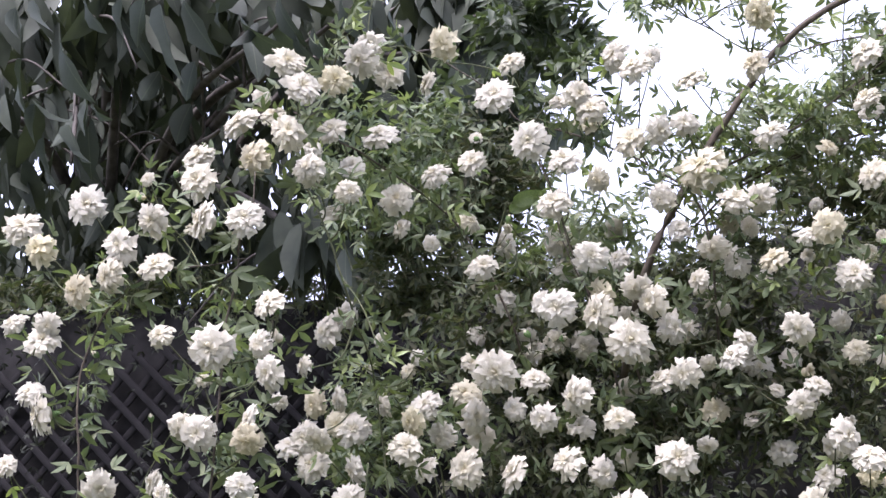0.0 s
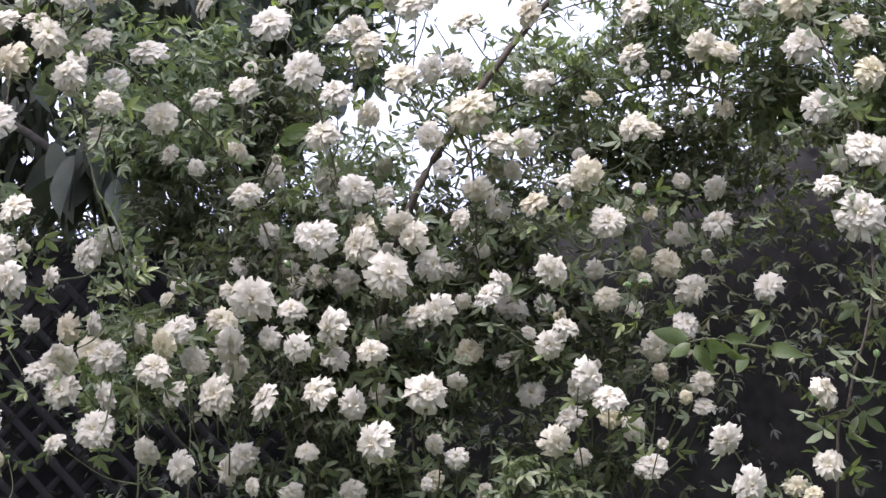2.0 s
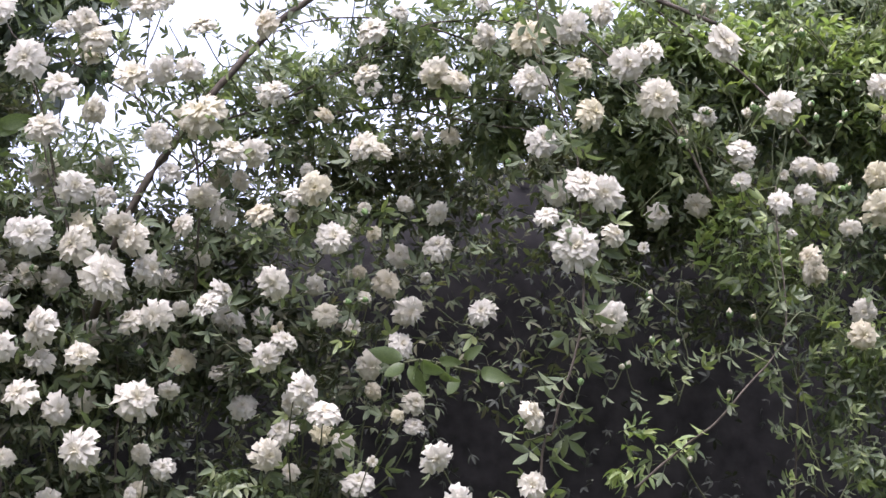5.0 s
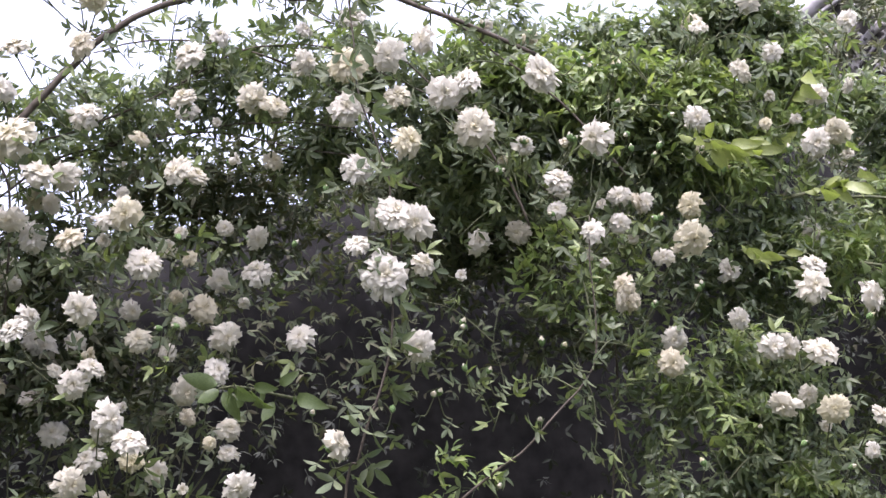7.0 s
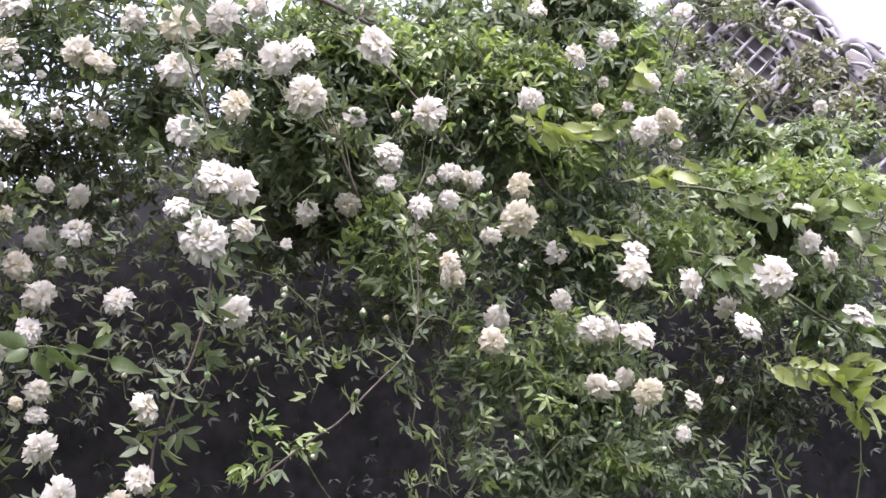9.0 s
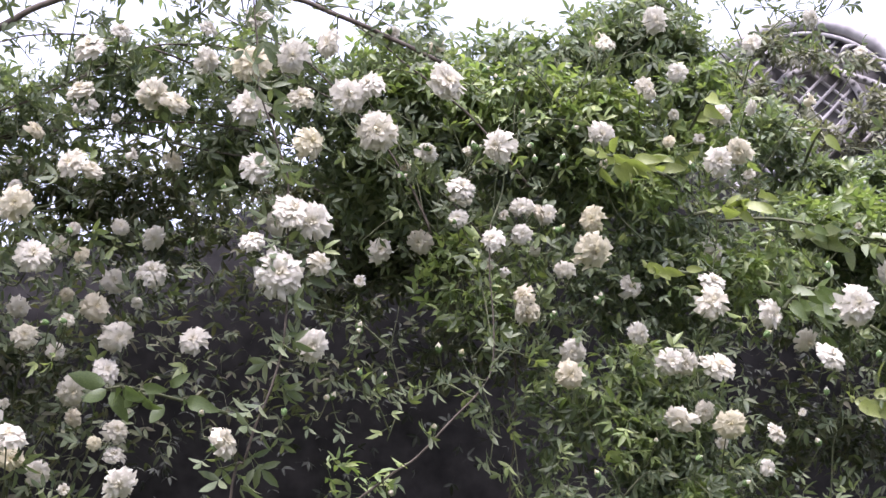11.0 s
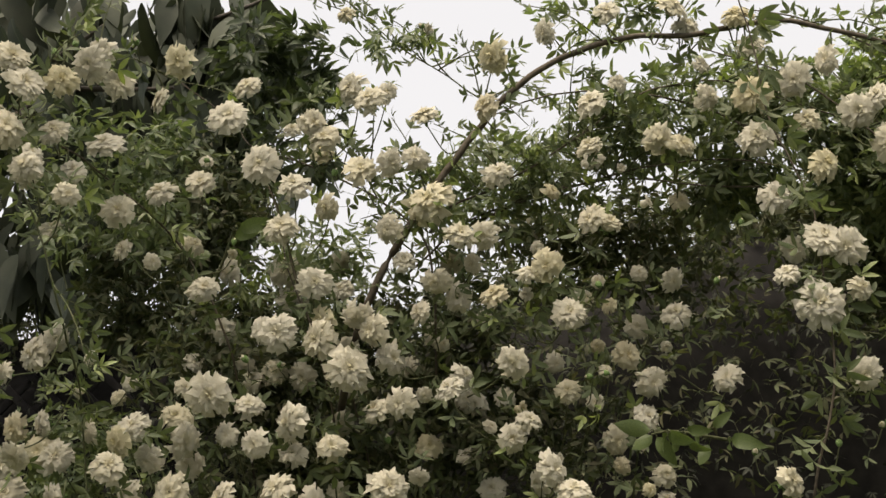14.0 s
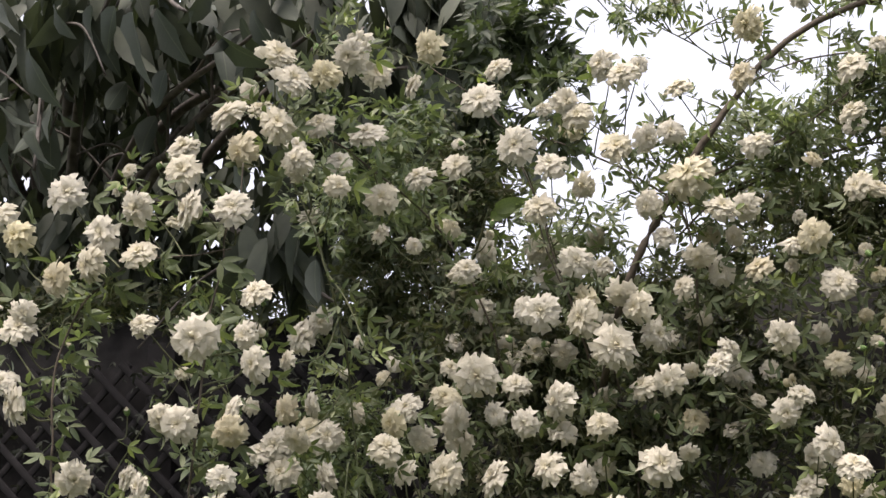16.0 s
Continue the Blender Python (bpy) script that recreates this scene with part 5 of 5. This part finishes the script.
climbing_rose(0.0018,
    [(0.094, 2.070, 2.206), (0.084, 2.079, 2.154), (0.065, 2.096, 2.113), (0.038, 2.120, 2.073), (0.010, 2.160, 2.009), (-0.005, 2.191, 1.942), (-0.015, 2.200, 1.854), (-0.021, 2.200, 1.766), (-0.071, 2.230, 1.100), (-0.096, 2.400, 0.000)],
    [(0.038, 1.990, 1.958, 0.042), (0.047, 1.990, 2.009, 0.046), (0.015, 1.990, 2.050, 0.044), (0.036, 2.060, 2.112, 0.037), (0.092, 1.990, 2.107, 0.043), (0.158, 1.990, 2.009, 0.041), (0.075, 1.990, 2.063, 0.025), (0.090, 1.990, 2.162, 0.035), (0.042, 1.990, 2.176, 0.026)],
    [])
climbing_rose(0.0012,
    [(-0.045, 2.091, 2.196), (-0.043, 2.130, 2.095), (-0.049, 2.180, 2.014), (-0.055, 2.211, 1.946), (-0.061, 2.220, 1.768), (-0.091, 2.250, 1.100), (-0.106, 2.420, 0.000)],
    [],
    [])
climbing_rose(0.0016,
    [(0.354, 1.970, 2.486), (0.395, 1.970, 2.377), (0.453, 1.970, 2.272), (0.508, 1.970, 2.204), (0.545, 1.970, 2.153), (0.569, 1.985, 2.052)],
    [(0.430, 1.990, 2.167, 0.042), (0.493, 1.990, 2.184, 0.040), (0.461, 1.930, 2.280, 0.022)],
    [], twigs=8)
climbing_rose(0.0018,
    [(0.618, 1.940, 2.373), (0.598, 1.940, 2.250), (0.595, 1.940, 2.167), (0.614, 1.940, 2.116), (0.640, 1.949, 2.067), (0.685, 1.980, 2.006), (0.727, 2.030, 1.929), (0.767, 2.068, 1.838), (0.787, 2.070, 1.691), (0.837, 2.100, 1.100), (0.862, 2.270, 0.000)],
    [(0.633, 1.900, 2.081, 0.033), (0.627, 1.900, 2.058, 0.034), (0.706, 1.900, 2.003, 0.033), (0.693, 1.875, 1.962, 0.038), (0.658, 1.900, 2.212, 0.034), (0.696, 1.900, 2.128, 0.032), (0.631, 1.900, 2.222, 0.035), (0.670, 1.900, 2.213, 0.031), (0.631, 1.900, 2.178, 0.029), (0.743, 1.900, 2.211, 0.037), (0.725, 1.850, 2.145, 0.049), (0.640, 1.900, 2.060, 0.034), (0.661, 1.930, 2.161, 0.026), (0.614, 1.930, 2.215, 0.024)],
    [(0.740, 1.860, 2.074), (0.670, 1.860, 2.047), (0.619, 1.860, 2.413), (0.642, 1.860, 2.281), (0.737, 1.860, 2.069), (0.628, 1.860, 2.413), (0.683, 1.860, 2.287), (0.638, 1.860, 2.309), (0.729, 1.860, 1.813), (0.815, 1.860, 1.866), (0.674, 1.860, 2.272)], twigs=8)
climbing_rose(0.0022,
    [(0.343, 1.840, 1.739), (0.375, 1.840, 1.763), (0.419, 1.840, 1.797), (0.464, 1.840, 1.829), (0.502, 1.840, 1.870), (0.541, 1.840, 1.912), (0.568, 1.840, 1.954), (0.573, 1.840, 2.020), (0.565, 1.840, 2.102), (0.567, 1.840, 2.171)],
    [(0.577, 1.820, 2.285, 0.048), (0.531, 1.870, 2.219, 0.032), (0.573, 1.845, 2.147, 0.036), (0.574, 1.870, 2.118, 0.026), (0.594, 1.870, 2.106, 0.022), (0.526, 1.870, 2.187, 0.029), (0.179, 1.990, 1.723, 0.032), (0.195, 1.930, 1.709, 0.028), (0.496, 1.930, 1.712, 0.025)],
    [(0.346, 1.860, 1.908), (0.520, 1.860, 2.177), (0.679, 1.860, 2.175), (0.580, 1.860, 2.079), (0.496, 1.860, 1.982), (0.417, 1.860, 1.940), (0.385, 1.860, 1.943), (0.664, 1.860, 2.041), (0.678, 1.860, 2.175), (0.527, 1.860, 1.979), (0.490, 1.860, 1.872), (0.434, 1.870, 1.784)], leaf_step=0.05, twigs=4, label='pale bare rose cane slanting through deep shade')
climbing_rose(0.0018,
    [(0.847, 1.920, 2.492), (0.861, 1.920, 2.395), (0.918, 1.920, 2.334), (0.946, 1.920, 2.289), (0.954, 1.920, 2.214), (0.938, 1.920, 2.129), (0.939, 1.938, 2.061), (0.935, 1.980, 1.987), (0.982, 2.028, 1.907), (1.008, 2.050, 1.801), (1.015, 2.050, 1.697), (1.065, 2.080, 1.100), (1.090, 2.250, 0.000)],
    [(0.810, 1.900, 2.037, 0.034), (0.933, 1.900, 2.123, 0.036), (0.909, 1.850, 2.078, 0.049), (0.848, 1.875, 1.990, 0.039), (0.883, 1.900, 1.996, 0.036), (0.913, 1.850, 1.979, 0.047), (1.012, 1.875, 2.071, 0.045), (0.974, 1.990, 2.204, 0.041), (0.831, 1.990, 2.133, 0.036), (0.862, 1.875, 1.906, 0.043), (0.909, 1.900, 1.923, 0.030), (0.926, 1.850, 1.896, 0.045), (1.021, 1.900, 1.894, 0.036), (1.004, 1.900, 1.842, 0.025), (0.828, 1.875, 2.426, 0.039), (0.893, 1.900, 2.471, 0.032), (0.942, 1.875, 2.313, 0.041), (0.978, 1.875, 2.334, 0.039), (1.006, 1.900, 2.303, 0.027), (0.962, 1.900, 2.404, 0.033), (0.873, 1.900, 2.350, 0.021), (1.066, 1.900, 1.927, 0.017), (0.885, 1.900, 2.398, 0.024), (0.761, 1.900, 2.301, 0.019), (0.946, 1.930, 1.882, 0.026), (0.934, 1.930, 2.370, 0.026)],
    [(0.994, 1.860, 2.034), (1.071, 1.860, 1.873), (0.886, 1.860, 2.515), (0.782, 1.860, 2.256), (0.893, 1.860, 2.291), (0.876, 1.860, 1.844), (0.946, 1.860, 1.811)], twigs=8)
climbing_rose(0.0018,
    [(1.061, 1.940, 2.230), (1.120, 1.940, 2.187), (1.168, 1.941, 2.144), (1.188, 1.955, 2.092), (1.198, 1.980, 2.042), (1.200, 2.020, 1.974), (1.196, 2.061, 1.886), (1.182, 2.070, 1.702), (1.139, 2.100, 1.100), (1.118, 2.270, 0.000)],
    [(1.142, 1.850, 2.088, 0.057), (1.093, 1.850, 2.005, 0.050), (1.267, 1.900, 2.135, 0.039), (1.302, 1.875, 2.040, 0.049), (1.127, 1.990, 2.065, 0.036), (1.186, 1.900, 2.234, 0.018), (1.252, 1.930, 2.170, 0.037)],
    [(1.088, 1.860, 1.949), (1.107, 1.860, 2.146), (1.178, 1.860, 2.012), (1.224, 1.860, 1.980)])
climbing_rose(0.0018,
    [(1.254, 1.990, 2.283), (1.315, 1.990, 2.239), (1.333, 1.991, 2.171), (1.347, 2.005, 2.116), (1.380, 2.030, 2.064), (1.410, 2.070, 1.995), (1.439, 2.111, 1.904), (1.430, 2.120, 1.712), (1.393, 2.150, 1.100), (1.375, 2.320, 0.000)],
    [],
    [(1.314, 1.860, 2.396)])
climbing_rose(0.0015,
    [(1.036, 1.990, 2.311), (1.019, 1.990, 2.420), (1.053, 1.990, 2.528), (1.087, 1.990, 2.596), (1.164, 1.990, 2.628), (1.243, 1.990, 2.673), (1.302, 1.990, 2.726)],
    [(1.016, 1.900, 2.421, 0.024), (1.117, 1.900, 2.441, 0.028), (1.221, 1.900, 2.539, 0.027), (1.134, 1.900, 2.596, 0.031), (1.025, 1.900, 2.535, 0.034)],
    [], twigs=14, label='leafy rose twig with pale blooms beside the gate')
climbing_rose(0.0020,
    [(0.502, 1.940, 2.221), (0.535, 1.940, 2.270), (0.605, 1.940, 2.334), (0.678, 1.940, 2.390), (0.772, 1.940, 2.470), (0.870, 1.940, 2.564), (0.931, 1.940, 2.635)],
    [(0.529, 1.870, 2.232, 0.040), (0.858, 1.900, 2.559, 0.041), (0.761, 1.900, 2.353, 0.037), (0.541, 1.870, 2.291, 0.022), (0.793, 1.990, 2.556, 0.036), (0.773, 1.900, 2.508, 0.029), (0.477, 1.870, 2.285, 0.032)],
    [(0.437, 1.860, 2.247), (0.477, 1.860, 2.286), (0.552, 1.860, 2.293), (0.435, 1.860, 2.237), (0.548, 1.860, 2.293), (0.475, 1.860, 2.286), (0.750, 1.860, 2.287), (0.701, 1.860, 2.339), (0.620, 1.860, 2.352)], twigs=18)
climbing_rose(0.0017,
    [(-0.507, 2.040, 2.743), (-0.449, 2.040, 2.699), (-0.372, 2.040, 2.656), (-0.314, 2.040, 2.598), (-0.257, 2.040, 2.556), (-0.201, 2.040, 2.510), (-0.165, 2.040, 2.484)],
    [(-0.387, 1.930, 2.610, 0.032), (-0.260, 1.930, 2.575, 0.023)],
    [], twigs=13, label='leafy rose twig hanging against the white sky')
climbing_rose(0.0011,
    [(1.166, 2.040, 2.372), (1.233, 2.040, 2.422), (1.368, 2.040, 2.434), (1.527, 2.040, 2.446), (1.684, 2.040, 2.450)],
    [(1.270, 1.900, 2.397, 0.023)],
    [], label='thin wiry rose stem in front of the gate')
climbing_rose(0.0022,
    [(0.357, 1.980, 2.482), (0.397, 1.980, 2.423), (0.444, 1.980, 2.347), (0.492, 1.980, 2.290), (0.548, 1.980, 2.243), (0.609, 1.980, 2.170), (0.641, 2.011, 2.072), (0.667, 2.088, 1.948), (0.659, 2.110, 1.747), (0.643, 2.140, 1.100), (0.634, 2.310, 0.000)],
    [],
    [], twigs=14)
# leafy shoots that hang in the shade without blooms
for points in (
        [(0.541, 1.950, 2.111), (0.558, 1.950, 2.041), (0.571, 1.950, 1.973), (0.596, 1.950, 1.905), (0.591, 1.950, 1.838)],
        [(0.619, 1.970, 1.943), (0.636, 1.970, 1.875), (0.644, 1.970, 1.816), (0.664, 1.970, 1.750)],
        [(0.678, 1.960, 1.900), (0.711, 1.960, 1.825), (0.693, 1.960, 1.774), (0.670, 1.960, 1.733)],
        [(0.734, 1.950, 1.961), (0.754, 1.950, 1.875), (0.787, 1.950, 1.808), (0.820, 1.950, 1.733)],
        [(0.846, 1.970, 1.968), (0.861, 1.970, 1.880), (0.885, 1.970, 1.812), (0.918, 1.970, 1.735)],
        [(0.983, 1.970, 1.901), (0.998, 1.970, 1.822), (1.011, 1.970, 1.736)],
        [(1.183, 1.990, 1.855), (1.208, 1.990, 1.792), (1.223, 1.990, 1.739)],
        [(0.458, 1.960, 2.074), (0.447, 1.960, 2.005), (0.461, 1.960, 1.938), (0.438, 1.960, 1.871)],
        ):
    climbing_rose(0.0012, points, [], [], leaf_step=0.03, young=0.3, twigs=2, leaf_size=1.1, label="thin leafy rose shoot hanging in the shade")

# old arching canes, almost bare
for points in (
        [(-0.159, 1.930, 2.423), (-0.106, 1.930, 2.442), (-0.031, 1.930, 2.451), (0.063, 1.930, 2.439), (0.166, 1.930, 2.405), (0.269, 1.930, 2.336)],
        [(0.232, 1.900, 2.553), (0.302, 1.900, 2.532), (0.381, 1.900, 2.493), (0.458, 1.900, 2.435), (0.561, 1.900, 2.355), (0.643, 1.900, 2.257)],
        [(0.155, 1.910, 2.500), (0.285, 1.910, 2.441), (0.388, 1.910, 2.347), (0.454, 1.910, 2.258), (0.494, 1.910, 2.175)],
        [(-0.221, 1.960, 2.252), (-0.133, 1.960, 2.287), (-0.035, 1.960, 2.313), (0.083, 1.960, 2.336), (0.203, 1.960, 2.335), (0.316, 1.960, 2.304)],
        ):
    climbing_rose(0.0024, points, [], [], leaf_step=0.07, twigs=3, label="old brown arching rose cane with few leaves")
